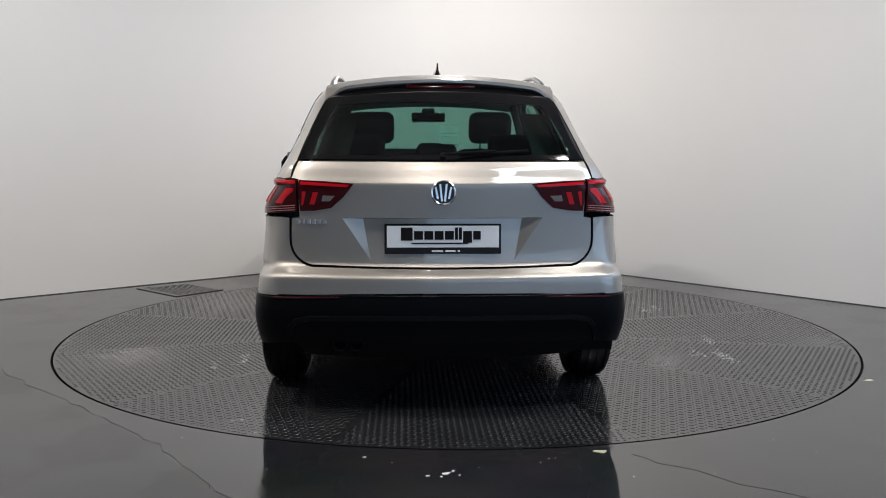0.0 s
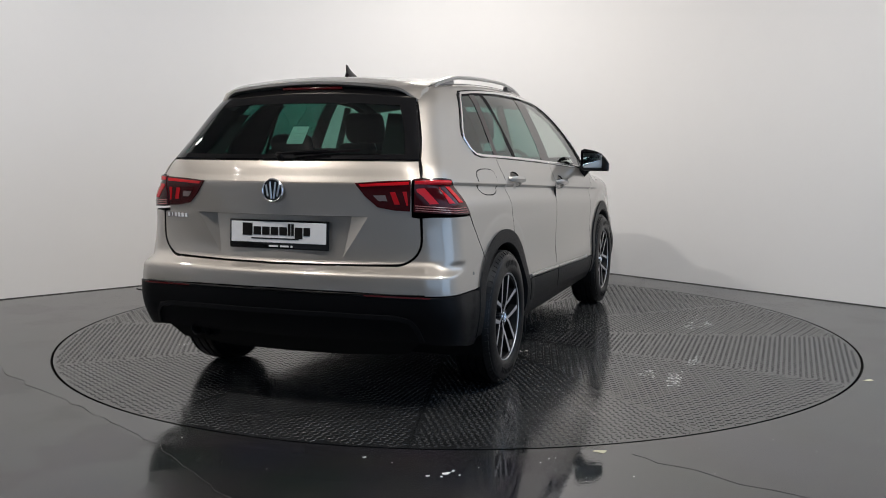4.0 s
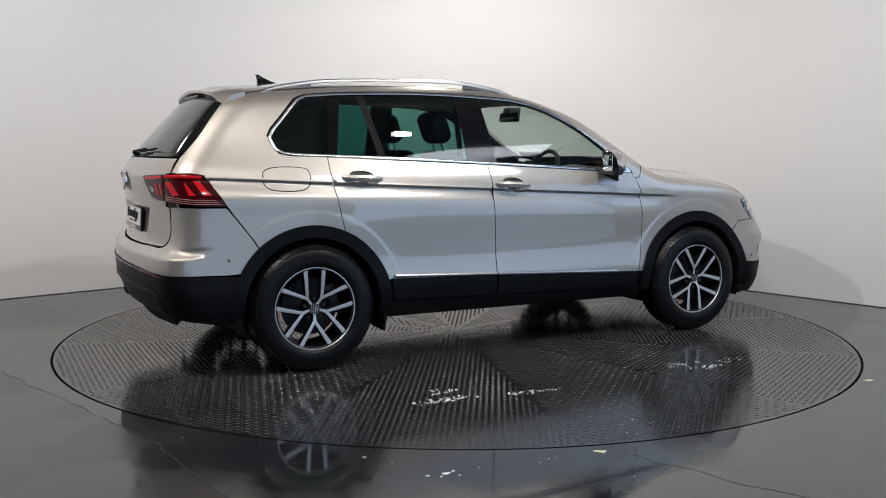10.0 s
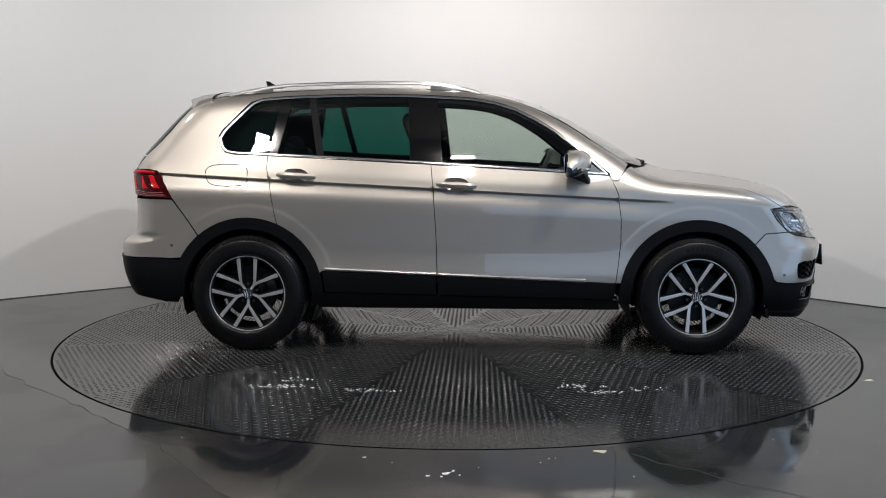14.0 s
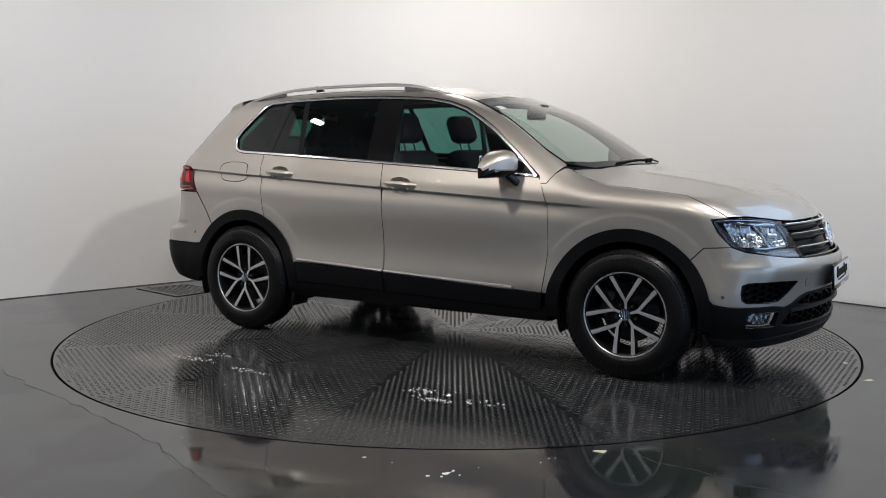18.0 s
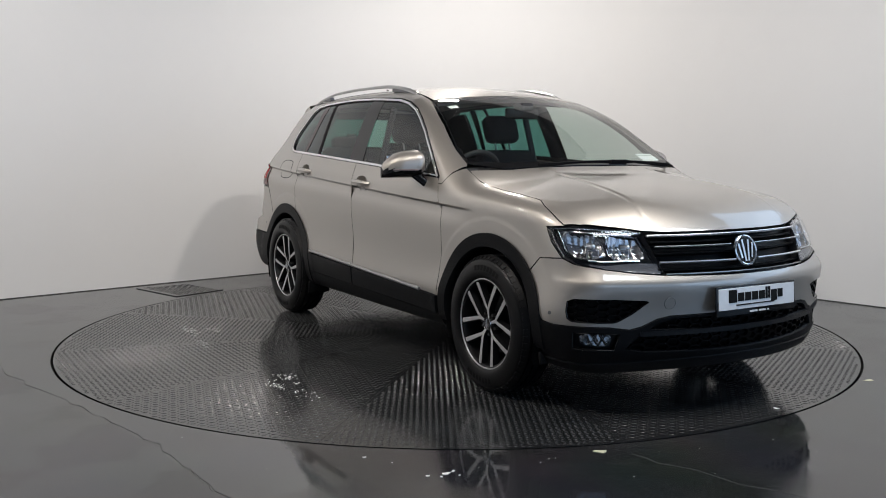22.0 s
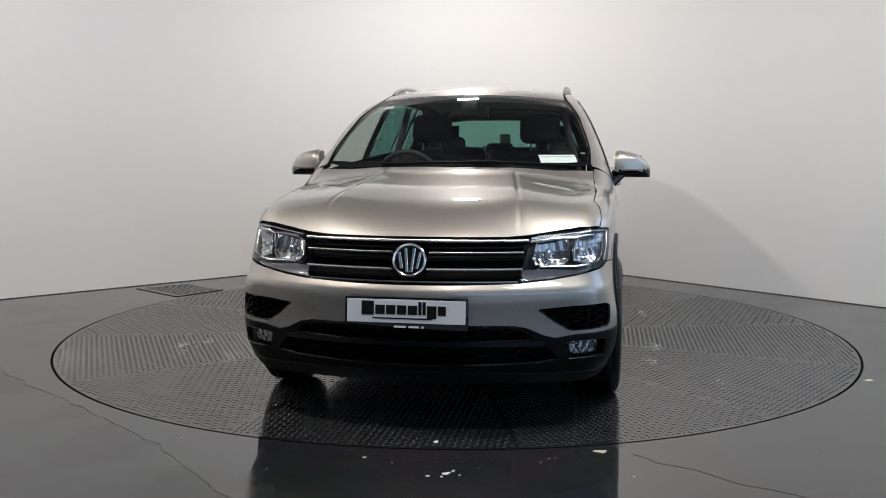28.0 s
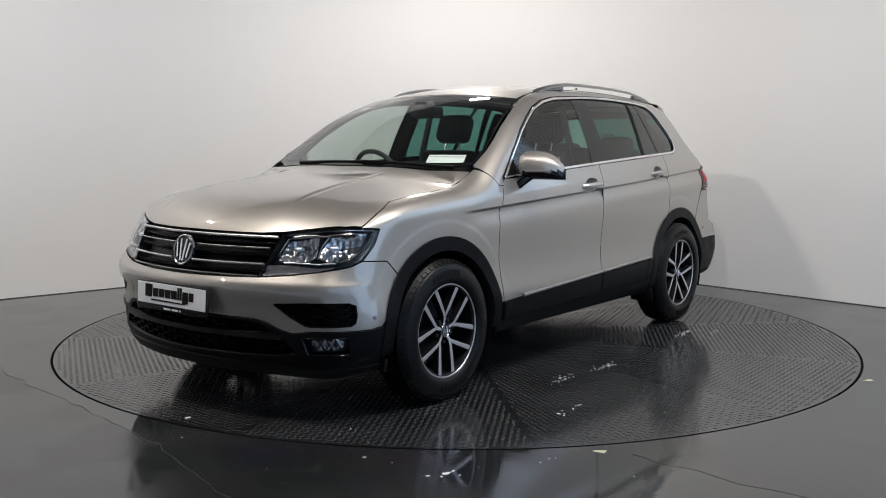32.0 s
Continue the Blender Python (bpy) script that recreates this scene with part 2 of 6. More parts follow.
def sweep(path, outward, profile, closed=False):
    """Carries a closed profile of (across, out) points along a path; out is the given normal there."""
    path, outward = np.array(path, float), np.array(outward, float)
    n, k = len(path), len(profile)
    if closed:
        tang = np.roll(path, -1, 0) - np.roll(path, 1, 0)
    else:
        tang = np.gradient(path, axis=0)
    tang /= np.linalg.norm(tang, axis=1, keepdims=True)
    across = np.cross(outward, tang)
    across /= np.maximum(np.linalg.norm(across, axis=1, keepdims=True), 1e-9)
    up = np.cross(tang, across)
    verts = np.concatenate([path + a * across + o * up for a, o in profile]).reshape(k, n, 3).transpose(1, 0, 2).reshape(-1, 3)
    faces = []
    for i in range(n if closed else n - 1):
        j = (i + 1) % n
        faces += [(i * k + q, i * k + (q + 1) % k, j * k + (q + 1) % k, j * k + q) for q in range(k)]
    if not closed:
        faces += [tuple(range(k)), tuple(range((n - 1) * k, n * k))]
    return verts, faces


def round_profile(w, h, n=10, base=0.0):
    return [(w * math.cos(2 * math.pi * i / n), base + h * math.sin(2 * math.pi * i / n)) for i in range(n)]


def resample(pts, stepping):
    """Points along a polyline at even small steps, keeping its corners."""
    pts = np.array(pts, float)
    out = []
    for a, b in zip(pts[:-1], pts[1:]):
        k = max(1, int(np.ceil(np.linalg.norm(b - a) / stepping)))
        out += [a + (b - a) * i / k for i in range(k)]
    return np.array(out + [pts[-1]])


def soften(pts, rounds=2, closed=True):
    """Cuts the corners of an outline."""
    pts = np.array(pts, float)
    for _ in range(rounds):
        nxt = np.roll(pts, -1, 0)
        q = np.stack([pts * 0.75 + nxt * 0.25, pts * 0.25 + nxt * 0.75], 1).reshape(-1, pts.shape[1])
        pts = q if closed else np.concatenate([pts[:1], q[1:-3], pts[-1:]])
    return pts


# ---------------------------------------------------------------- the room
WALL_H = 4.2


def wall_line():
    """Plan of the white wall: two straight runs joined by a wide curve behind the turntable."""
    left, right = radians(41.4), radians(-46.2)
    a, b = Vector((-1.80, 2.735)), Vector((1.56, 2.743))
    pts = [a - Vector((math.cos(left), math.sin(left))) * 7.2]
    n = 40
    t0, chord = a, (b - a).length
    for i in range(n + 1):
        h = left + (right - left) * i / n
        if i:
            mid = left + (right - left) * (i - 0.5) / n
            t0 = t0 + Vector((math.cos(mid), math.sin(mid))) * (chord / (2 * math.sin((left - right) / 2)) * (left - right) / n)
        pts.append(t0.copy())
    miss = b - t0
    for i in range(n + 1):
        pts[1 + i] += miss * (i / n)
    pts.append(b + Vector((math.cos(right), math.sin(right))) * 7.2)
    return pts


def build_room():
    line = wall_line()
    # curved wall, 12 cm thick
    verts, faces = [], []
    for i, p in enumerate(line):
        d = (line[min(i + 1, len(line) - 1)] - line[max(i - 1, 0)]).normalized()
        o = Vector((-d.y, d.x)) * 0.12
        verts += [(p.x, p.y, 0), (p.x, p.y, WALL_H), (p.x + o.x, p.y + o.y, WALL_H), (p.x + o.x, p.y + o.y, 0)]
    for i in range(len(line) - 1):
        a, b = 4 * i, 4 * i + 4
        faces += [(a, b, b + 1, a + 1), (a + 1, b + 1, b + 2, a + 2), (a + 2, b + 2, b + 3, a + 3)]
    wall = part("wall_north", bm_from(verts, faces), WALL_PAINT, None, "smooth curved white studio wall")
    tagged(wall, category="wall", kind="structure")
    # dark joint along the wall's foot
    verts, faces = [], []
    for i, p in enumerate(line):
        d = (line[min(i + 1, len(line) - 1)] - line[max(i - 1, 0)]).normalized()
        o = Vector((d.y, -d.x))
        for out, z in ((0.0, 0.006), (0.003, 0.006), (0.005, 0.003), (0.008, 0.002)):
            verts.append((p.x + o.x * (out + 0.002), p.y + o.y * (out + 0.002), z))
    for i in range(len(line) - 1):
        for q in range(3):
            faces.append((4 * i + q, 4 * i + q + 1, 4 * i + q + 5, 4 * i + q + 4))
    tagged(part("baseboard", bm_from(verts, faces), SKIRT_DARK, None, "thin dark joint where wall meets floor"), category="joint", kind="structure")
    # floor with a round opening for the turntable
    verts, faces = [], []
    n = 160
    for i in range(n):
        a = 2 * math.pi * i / n
        verts += [(2.526 * math.cos(a), 2.526 * math.sin(a), -0.05), (2.526 * math.cos(a), 2.526 * math.sin(a), 0), (16 * math.cos(a), 16 * math.sin(a), 0)]
    for i in range(n):
        a, b = 3 * i, 3 * ((i + 1) % n)
        faces += [(a, b, b + 1, a + 1), (a + 1, b + 1, b + 2, a + 2)]
    floor = mesh_object("floor", verts, faces, FLOOR, None, "worn grey painted concrete floor with a gloss sheen", smooth=False)
    tagged(floor, category="floor", kind="structure")
    # pit below the turntable
    bm = bmesh.new()
    tube(bm, 2.7, 2.7, 0.02, Matrix.Translation((0, 0, -0.08)), 96)
    tagged(part("turntable_pit", bm, SKIRT_DARK, None, "dark pit below the turntable"), category="pit", kind="structure")
    # the rest of the room, behind the camera
    a, b = line[0], line[-1]
    for name, p, q in (("wall_west", (a.x, a.y), (a.x, -9.5)), ("wall_east", (b.x, b.y), (b.x, -9.5)), ("wall_south", (a.x, -9.5), (b.x, -9.5))):
        p, q = Vector(p), Vector(q)
        d = q - p
        bm = bmesh.new()
        block(bm, (d.length + 0.1, 0.12, WALL_H), Matrix.Translation((*((p + q) / 2), WALL_H / 2)) @ Matrix.Rotation(math.atan2(d.y, d.x), 4, "Z"))
        tagged(part(name, bm, BACK_PAINT if name == "wall_south" else WALL_PAINT, None, "plain painted wall behind the camera", smooth=False), category="wall", kind="structure")
    # unseen bluish floor, added so that the lower doors reflect it
    bm = bmesh.new()
    block(bm, (b.x - a.x, 6.0, 0.004), Matrix.Translation(((a.x + b.x) / 2, -6.5, 0.003)))
    tagged(part("floor_apron", bm, PALE_FLOOR, None, "pale bare concrete floor before the glazed front", smooth=False), category="floor", kind="structure")
    bm = bmesh.new()
    block(bm, (20, 16, 0.1), Matrix.Translation((0, -3.0, WALL_H + 0.05)))
    tagged(part("ceiling", bm, CEILING_PAINT, None, "plain dark grey ceiling", smooth=False), category="ceiling", kind="structure")


build_room()


def flood_fixture(place, target, size, name, label):
    m = look(place, target)
    ob = thing(name, m, label, "lamp", "studio lamps")
    bm = bmesh.new()
    block(bm, (size[0] + 0.06, size[1] + 0.06, 0.07), Matrix.Translation((0, 0, 0.05)), 0.012)
    part("housing", bm, LAMP_HOUSING, ob)
    bm = bmesh.new()
    block(bm, (size[0], size[1], 0.006), Matrix.Translation((0, 0, 0.011)))
    part("lamp_face", bm, LAMP_GLOW, ob)
    bm = bmesh.new()
    up = m.to_3x3().inverted() @ Vector((0, 0, 1))
    rod = WALL_H - place[2] - 0.06
    tube(bm, 0.012, 0.012, rod, Matrix.Translation(Vector((0, 0, 0.08)) + up * rod / 2) @ up.to_track_quat("Z", "Y").to_matrix().to_4x4(), 10)
    part("hanging_rod", bm, LAMP_HOUSING, ob)


flood_fixture(WALL_LAMP, (0.05, 2.2, 0), (0.24, 0.12), "studio_lamp", "bright rectangular studio lamp hung below the ceiling")
for spot in SPOTS:
    flood_fixture(spot, (0, 0, 0.5), (0.20, 0.08), "studio_lamp", "small bright double spotlight hung below the ceiling")
strip = thing("strip_lamp", STRIP, "long cool-white strip lamp hung below the ceiling", "lamp", "studio lamps")
bm = bmesh.new()
block(bm, (3.46, 0.56, 0.06), Matrix.Translation((0, 0, 0.045)), 0.01)
part("housing", bm, LAMP_HOUSING, strip)
bm = bmesh.new()
block(bm, (3.4, 0.50, 0.006), Matrix.Translation((0, 0, 0.008)))
part("lamp_face", bm, PANEL_GLOW, strip)
for x in (-1.4, 1.4):
    bm = bmesh.new()
    tube(bm, 0.006, 0.006, 0.50, Matrix.Translation((x, 0, 0.325)), 8)
    part("hanging_rod", bm, LAMP_HOUSING, strip)
# the westmost fixture goes with the added fill lamp
for at, aim, _ in FLOODS:
    flood_fixture(at, aim, (0.22, 0.07), "studio_lamp", "bright rectangular floodlight hung below the ceiling")


# ---------------------------------------------------------------- the turntable
def wedge_clip(pts, a0, a1):
    """Which plan points lie between two rays from the centre."""
    ang = (np.degrees(np.arctan2(pts[:, 1], pts[:, 0])) - a0) % 360
    return ang < (a1 - a0) % 360


R_TABLE = 2.514
table = thing("turntable", pose(0, 0, 0), "round dark steel tread-plate turntable set flush in the floor", "turntable")
SEAMS = [15 + 30 * i for i in range(12)]


def tread_plate(a0, a1, turn):
    """One wedge of the disc with its thickness, and the raised bars on it."""
    inner, outer, g = 0.05, R_TABLE, 0.0028
    n = 14
    top = [(outer, a) for a in np.linspace(a0, a1, n)] + [(inner, a) for a in np.linspace(a1, a0, 6)]
    xy = np.array([(r * math.cos(radians(a)), r * math.sin(radians(a))) for r, a in top])
    c = xy.mean(0)
    # draw the two straight edges in for the joint
    xy = xy + g * (c - xy) / np.linalg.norm(c - xy, axis=1, keepdims=True)
    k = len(xy)
    verts = [(x, y, 0.0) for x, y in xy] + [(x, y, -0.045) for x, y in xy]
    faces = [tuple(range(k))] + [(i, i + k, (i + 1) % k + k, (i + 1) % k) for i in range(k)]
    plate = part("tread_plate", bm_from(verts, faces), PLATE_STEEL, table, smooth=False)
    return plate


def tread_bars(a0, a1, turn, plate, inner=0.06, outer=R_TABLE - 0.012):
    pitch = 0.0295
    k = int(2.6 / pitch)
    i, j = np.meshgrid(np.arange(-k, k + 1), np.arange(-k, k + 1), indexing="ij")
    i, j = i.ravel(), j.ravel()
    p = np.stack([i * pitch, j * pitch], 1)
    t = radians(turn)
    p = p @ np.array([[math.cos(t), math.sin(t)], [-math.sin(t), math.cos(t)]])
    r = np.hypot(p[:, 0], p[:, 1])
    if a1 - a0 >= 359:
        keep = r < outer - 0.02
    else:
        lim0 = np.abs(p[:, 0] * math.sin(radians(a0)) - p[:, 1] * math.cos(radians(a0)))
        lim1 = np.abs(p[:, 0] * math.sin(radians(a1)) - p[:, 1] * math.cos(radians(a1)))
        keep = wedge_clip(p, a0, a1) & (r > inner + 0.01) & (r < outer - 0.01) & (lim0 > 0.016) & (lim1 > 0.016)
    p, odd = p[keep], ((i + j) % 2)[keep]
    ang = t + np.where(odd == 1, math.pi / 4, -math.pi / 4)
    d, e = np.stack([np.cos(ang), np.sin(ang)], 1), np.stack([-np.sin(ang), np.cos(ang)], 1)
    L, B, H = 0.0128, 0.0050, 0.0018
    ring = []
    for s, q in ((-1, 0), (0, -1), (1, 0), (0, 1)):
        ring.append(np.concatenate([p + d * L * s + e * B * q, np.full((len(p), 1), 0.0002)], 1))
    for s, q in ((-1, 0), (0, -1), (1, 0), (0, 1)):
        ring.append(np.concatenate([p + d * L * 0.72 * s + e * B * 0.45 * q, np.full((len(p), 1), H)], 1))
    verts = np.stack(ring, 1).reshape(-1, 3)
    base = np.array([(0, 1, 5, 4), (1, 2, 6, 5), (2, 3, 7, 6), (3, 0, 4, 7), (4, 5, 6, 7)])
    faces = (base[None] + 8 * np.arange(len(p))[:, None, None]).reshape(-1, 4)
    ob = mesh_object("tread_bar", verts, faces, TREAD, plate, smooth=False)
    tagged(ob, kind="stuff")


for w, (s0, s1) in enumerate(zip(SEAMS, SEAMS[1:] + [SEAMS[0] + 360])):
    lean = (s0 + s1) / 2
    tread_bars(s0, s1, lean, tread_plate(s0, s1, lean))
bm = bmesh.new()
tube(bm, 0.046, 0.046, 0.045, Matrix.Translation((0, 0, -0.0225)), 64)
hub_plate = part("centre_plate", bm, PLATE_STEEL, table, smooth=False)
bm = bmesh.new()
tube(bm, 2.49, 2.49, 0.02, Matrix.Translation((0, 0, -0.058)), 96)
part("under_frame", bm, SKIRT_DARK, table)
def spline(xs, ys):
    """A natural cubic through a few knots; returns value and slope."""
    xs, ys = np.array(xs, float), np.array(ys, float)
    n, h = len(xs), np.diff(xs)
    A, r = np.eye(n), np.zeros(n)
    for i in range(1, n - 1):
        A[i, i - 1], A[i, i], A[i, i + 1] = h[i - 1], 2 * (h[i - 1] + h[i]), h[i]
        r[i] = 6 * ((ys[i + 1] - ys[i]) / h[i] - (ys[i] - ys[i - 1]) / h[i - 1])
    m = np.linalg.solve(A, r)

    def at(x):
        x = np.clip(x, xs[0], xs[-1])
        i = np.clip(np.searchsorted(xs, x) - 1, 0, n - 2)
        a, b, d = xs[i + 1] - x, x - xs[i], h[i]
        v = (m[i] * a**3 + m[i + 1] * b**3) / (6 * d) + (ys[i] / d - m[i] * d / 6) * a + (ys[i + 1] / d - m[i + 1] * d / 6) * b
        s = (-m[i] * a**2 + m[i + 1] * b**2) / (2 * d) - (ys[i] / d - m[i] * d / 6) + (ys[i + 1] / d - m[i + 1] * d / 6)
        return v, s
    return at
def step(a, b, x):
    t = np.clip((x - a) / (b - a), 0, 1)
    return t * t * (3 - 2 * t)
def smax(a, b, k):
    h = np.maximum(k - np.abs(a - b), 0) / k
    return np.maximum(a, b) + h * h * k / 4
HUB, AXLE = 0.347, 1.3385
WIDTH = spline([.10, .22, .30, .40, .47, .53, .60, .75, .83, .86, .94, 1.02, 1.12, 1.20, 1.30, 1.40, 1.50, 1.60, 1.75],
               [.74, .815, .862, .883, .886, .879, .8735, .8785, .882, .882, .880, .862, .828, .799, .757, .710, .657, .597, .50])
NOSE = spline([.10, .20, .28, .38, .46, .55, .605, .63, .655, .69, .75, .84, .92, 1.1], [2.06, 2.160, 2.213, 2.232, 2.240, 2.254, 2.263, 2.260, 2.242, 2.216, 2.188, 2.135, 2.07, 1.9])
TAIL = spline([.10, .25, .35, .45, .56, .63, .655, .69, .72, .80, .92, 1.02, 1.052, 1.068, 1.085, 1.14, 1.19, 1.30, 1.40, 1.50, 1.58, 1.7], [-2.0, -2.10, -2.165, -2.205, -2.222, -2.222, -2.213, -2.160, -2.146, -2.150, -2.164, -2.174, -2.177, -2.1755, -2.166, -2.138, -2.10, -2.0, -1.905, -1.805, -1.72, -1.6])
HOOD = spline([.6, .9, 1.16, 1.26, 1.46, 1.66, 1.85, 2.0, 2.1, 2.2], [1.13, 1.118, 1.099, 1.088, 1.064, 1.035, .997, .955, .918, .875])
SCREEN = spline([-.2, .0, .267, .46, .659, .86, 1.058, 1.159, 1.5], [1.69, 1.64, 1.563, 1.487, 1.397, 1.283, 1.163, 1.10, .88])
ROOF = spline([-2.0, -1.7, -1.4, -1.0, -.6, -.2, .1, .3, .6], [1.535, 1.573, 1.600, 1.622, 1.630, 1.624, 1.605, 1.580, 1.52])
def crease(x):
    return .972 - .050 * x
def hood_line(x):
    """Where the crease of the bonnet runs, across, at x."""
    return .335 + .125 * (x - 1.2)
def half_width(x, z):
    w = WIDTH(z)[0]
    f, r = np.maximum(x - .35, 0), np.maximum(-x - .35, 0)
    w = w - (.006 + .0143 * step(.5, .85, z)) * f**2 - (.007 + .015 * step(.55, .9, z) + .022 * step(.95, 1.3, z)) * r**2
    for c in (-AXLE, AXLE):
        q = np.hypot(x - c, z - HUB)
        w = w + (.004 * np.exp(-((q - .40) / .16)**2) + .0022 * step(.545, .515, q)) * step(.2, .4, z)
    d = z - crease(x)
    w = w + (.022 * step(-.016, .002, d) * np.exp(-np.maximum(d, 0) / .06) - .017 * np.exp(-((d + .02) / .05)**2)) * step(1.22, .88, x)
    return w
def body(p):
    """Signed field of the whole car body, negative inside."""
    x, y, z = p[..., 0], np.abs(p[..., 1]), p[..., 2]
    side = y - half_width(x, z)
    nose, ns = NOSE(z)
    front = (x - nose + .37 * y**2) / np.sqrt(1 + ns**2 + (.74 * y)**2)
    tail, ts = TAIL(z)
    b = .15 + .06 * step(.6, .95, z)
    rear = (tail + b * y**2 - x) / np.sqrt(1 + ts**2 + (2 * b * y)**2)
    hd, hs = HOOD(x)
    e = y - hood_line(x)
    fold = .150 * np.logaddexp(0, e / .004) * .004 + .0032 * np.exp(-((e - .016) / .012)**2) * step(1.08, 1.25, x)
    hood = (z - hd + fold + .008 * y**2) / np.sqrt(1 + hs**2)
    sc, ss = SCREEN(x + .33 * y**2)
    screen = (z - sc) / np.sqrt(1 + ss**2)
    rf, rs = ROOF(x)
    roof = z - rf + .16 * y**2
    ends = smax(smax(side, front, .13), rear, .13)
    upper = -smax(-hood, -smax(screen, roof, .09), .07)
    return smax(ends, upper, .085)
def grad(p, e=1e-3):
    g = np.stack([body(p + np.eye(3)[i] * e) - body(p - np.eye(3)[i] * e) for i in range(3)], -1)
    return g / np.maximum(np.linalg.norm(g, axis=-1, keepdims=True), 1e-9)
def meet(origin, way, far=1.6):
    """Where rays that leave origins inside the body come out."""
    lo, hi = np.zeros(len(origin)), np.full(len(origin), far)
    for _ in range(21):
        mid = (lo + hi) / 2
        inside = body(origin + way * mid[:, None]) < 0
        lo, hi = np.where(inside, mid, lo), np.where(inside, hi, mid)
    return origin + way * lo[:, None]


# ---------------------------------------------------------------- panels laid on the body
def places(specs):
    """Points of the body from (view, a, b): s side x z, t top x y, f front y z, r rear y z; m is s on the other side."""
    org, way = [], []
    for v, a, b in specs:
        o, d = {"s": ((a, 0, b), (0, 1, 0)), "m": ((a, 0, b), (0, -1, 0)), "t": ((a, b, .75), (0, 0, 1)), "f": ((1.2, a, b), (1, 0, 0)), "r": ((-1.2, a, b), (-1, 0, 0))}[v]
        org.append(o)
        way.append(d)
    return meet(np.array(org, float), np.array(way, float))


def place(spec):
    return places([spec])[0]


def to_flat(kind, p):
    x, y, z = p
    if kind == "side":
        return x, z
    if kind == "top":
        return x, y
    if kind in ("front", "rear"):
        return y, z
    if kind == "nose":
        return math.atan2(y, x - 1.25) * .95, z
    if kind == "tail":
        return math.atan2(y, -(x + 1.25)) * .9, z
    return x, math.atan2(z - .75, y - .2) * .75


def from_flat(kind, uv):
    a, b = uv[:, 0], uv[:, 1]
    o, l = np.zeros_like(a), np.ones_like(a)
    if kind == "side":
        org, way = (a, o, b), (o, l, o)
    elif kind == "top":
        org, way = (a, b, o + .75), (o, o, l)
    elif kind == "front":
        org, way = (o + 1.2, a, b), (l, o, o)
    elif kind == "rear":
        org, way = (o - 1.2, a, b), (-l, o, o)
    elif kind == "nose":
        org, way = (o + 1.25, o, b), (np.cos(a / .95), np.sin(a / .95), o)
    elif kind == "tail":
        org, way = (o - 1.25, o, b), (-np.cos(a / .9), np.sin(a / .9), o)
    else:
        org, way = (a, o + .2, o + .75), (o, np.cos(b / .75), np.sin(b / .75))
    return meet(np.stack(org, -1), np.stack(way, -1))


def inside(poly, pts):
    x, y = pts[:, 0], pts[:, 1]
    hit = np.zeros(len(pts), bool)
    for (x0, y0), (x1, y1) in zip(poly, np.roll(poly, -1, 0)):
        if y0 != y1:
            hit ^= ((y0 > y) != (y1 > y)) & (x < (x1 - x0) * (y - y0) / (y1 - y0) + x0)
    return hit


def draw_in(poly, g):
    """The outline moved inwards by g."""
    area = 0.5 * np.sum(poly[:, 0] * np.roll(poly[:, 1], -1) - np.roll(poly[:, 0], -1) * poly[:, 1])
    e = np.roll(poly, -1, 0) - poly
    e /= np.maximum(np.linalg.norm(e, axis=1, keepdims=True), 1e-9)
    nrm = np.stack([-e[:, 1], e[:, 0]], 1) * (1 if area > 0 else -1)
    m = nrm + np.roll(nrm, 1, 0)
    m /= np.maximum((m * m).sum(1, keepdims=True) / 2, 0.5)
    return poly + m * g


def flat_outline(kind, outline, stepping, rounds):
    if len(outline[0]) == 3:
        on = iter(places([p for p in outline if isinstance(p[0], str)] or [("s", 0, .7)]))
        outline = [to_flat(kind, next(on) if isinstance(p[0], str) else p) for p in outline]
    pts = np.array(outline, float)
    if rounds:
        pts = soften(pts, rounds)
    return resample(np.concatenate([pts, pts[:1]]), stepping)[:-1]


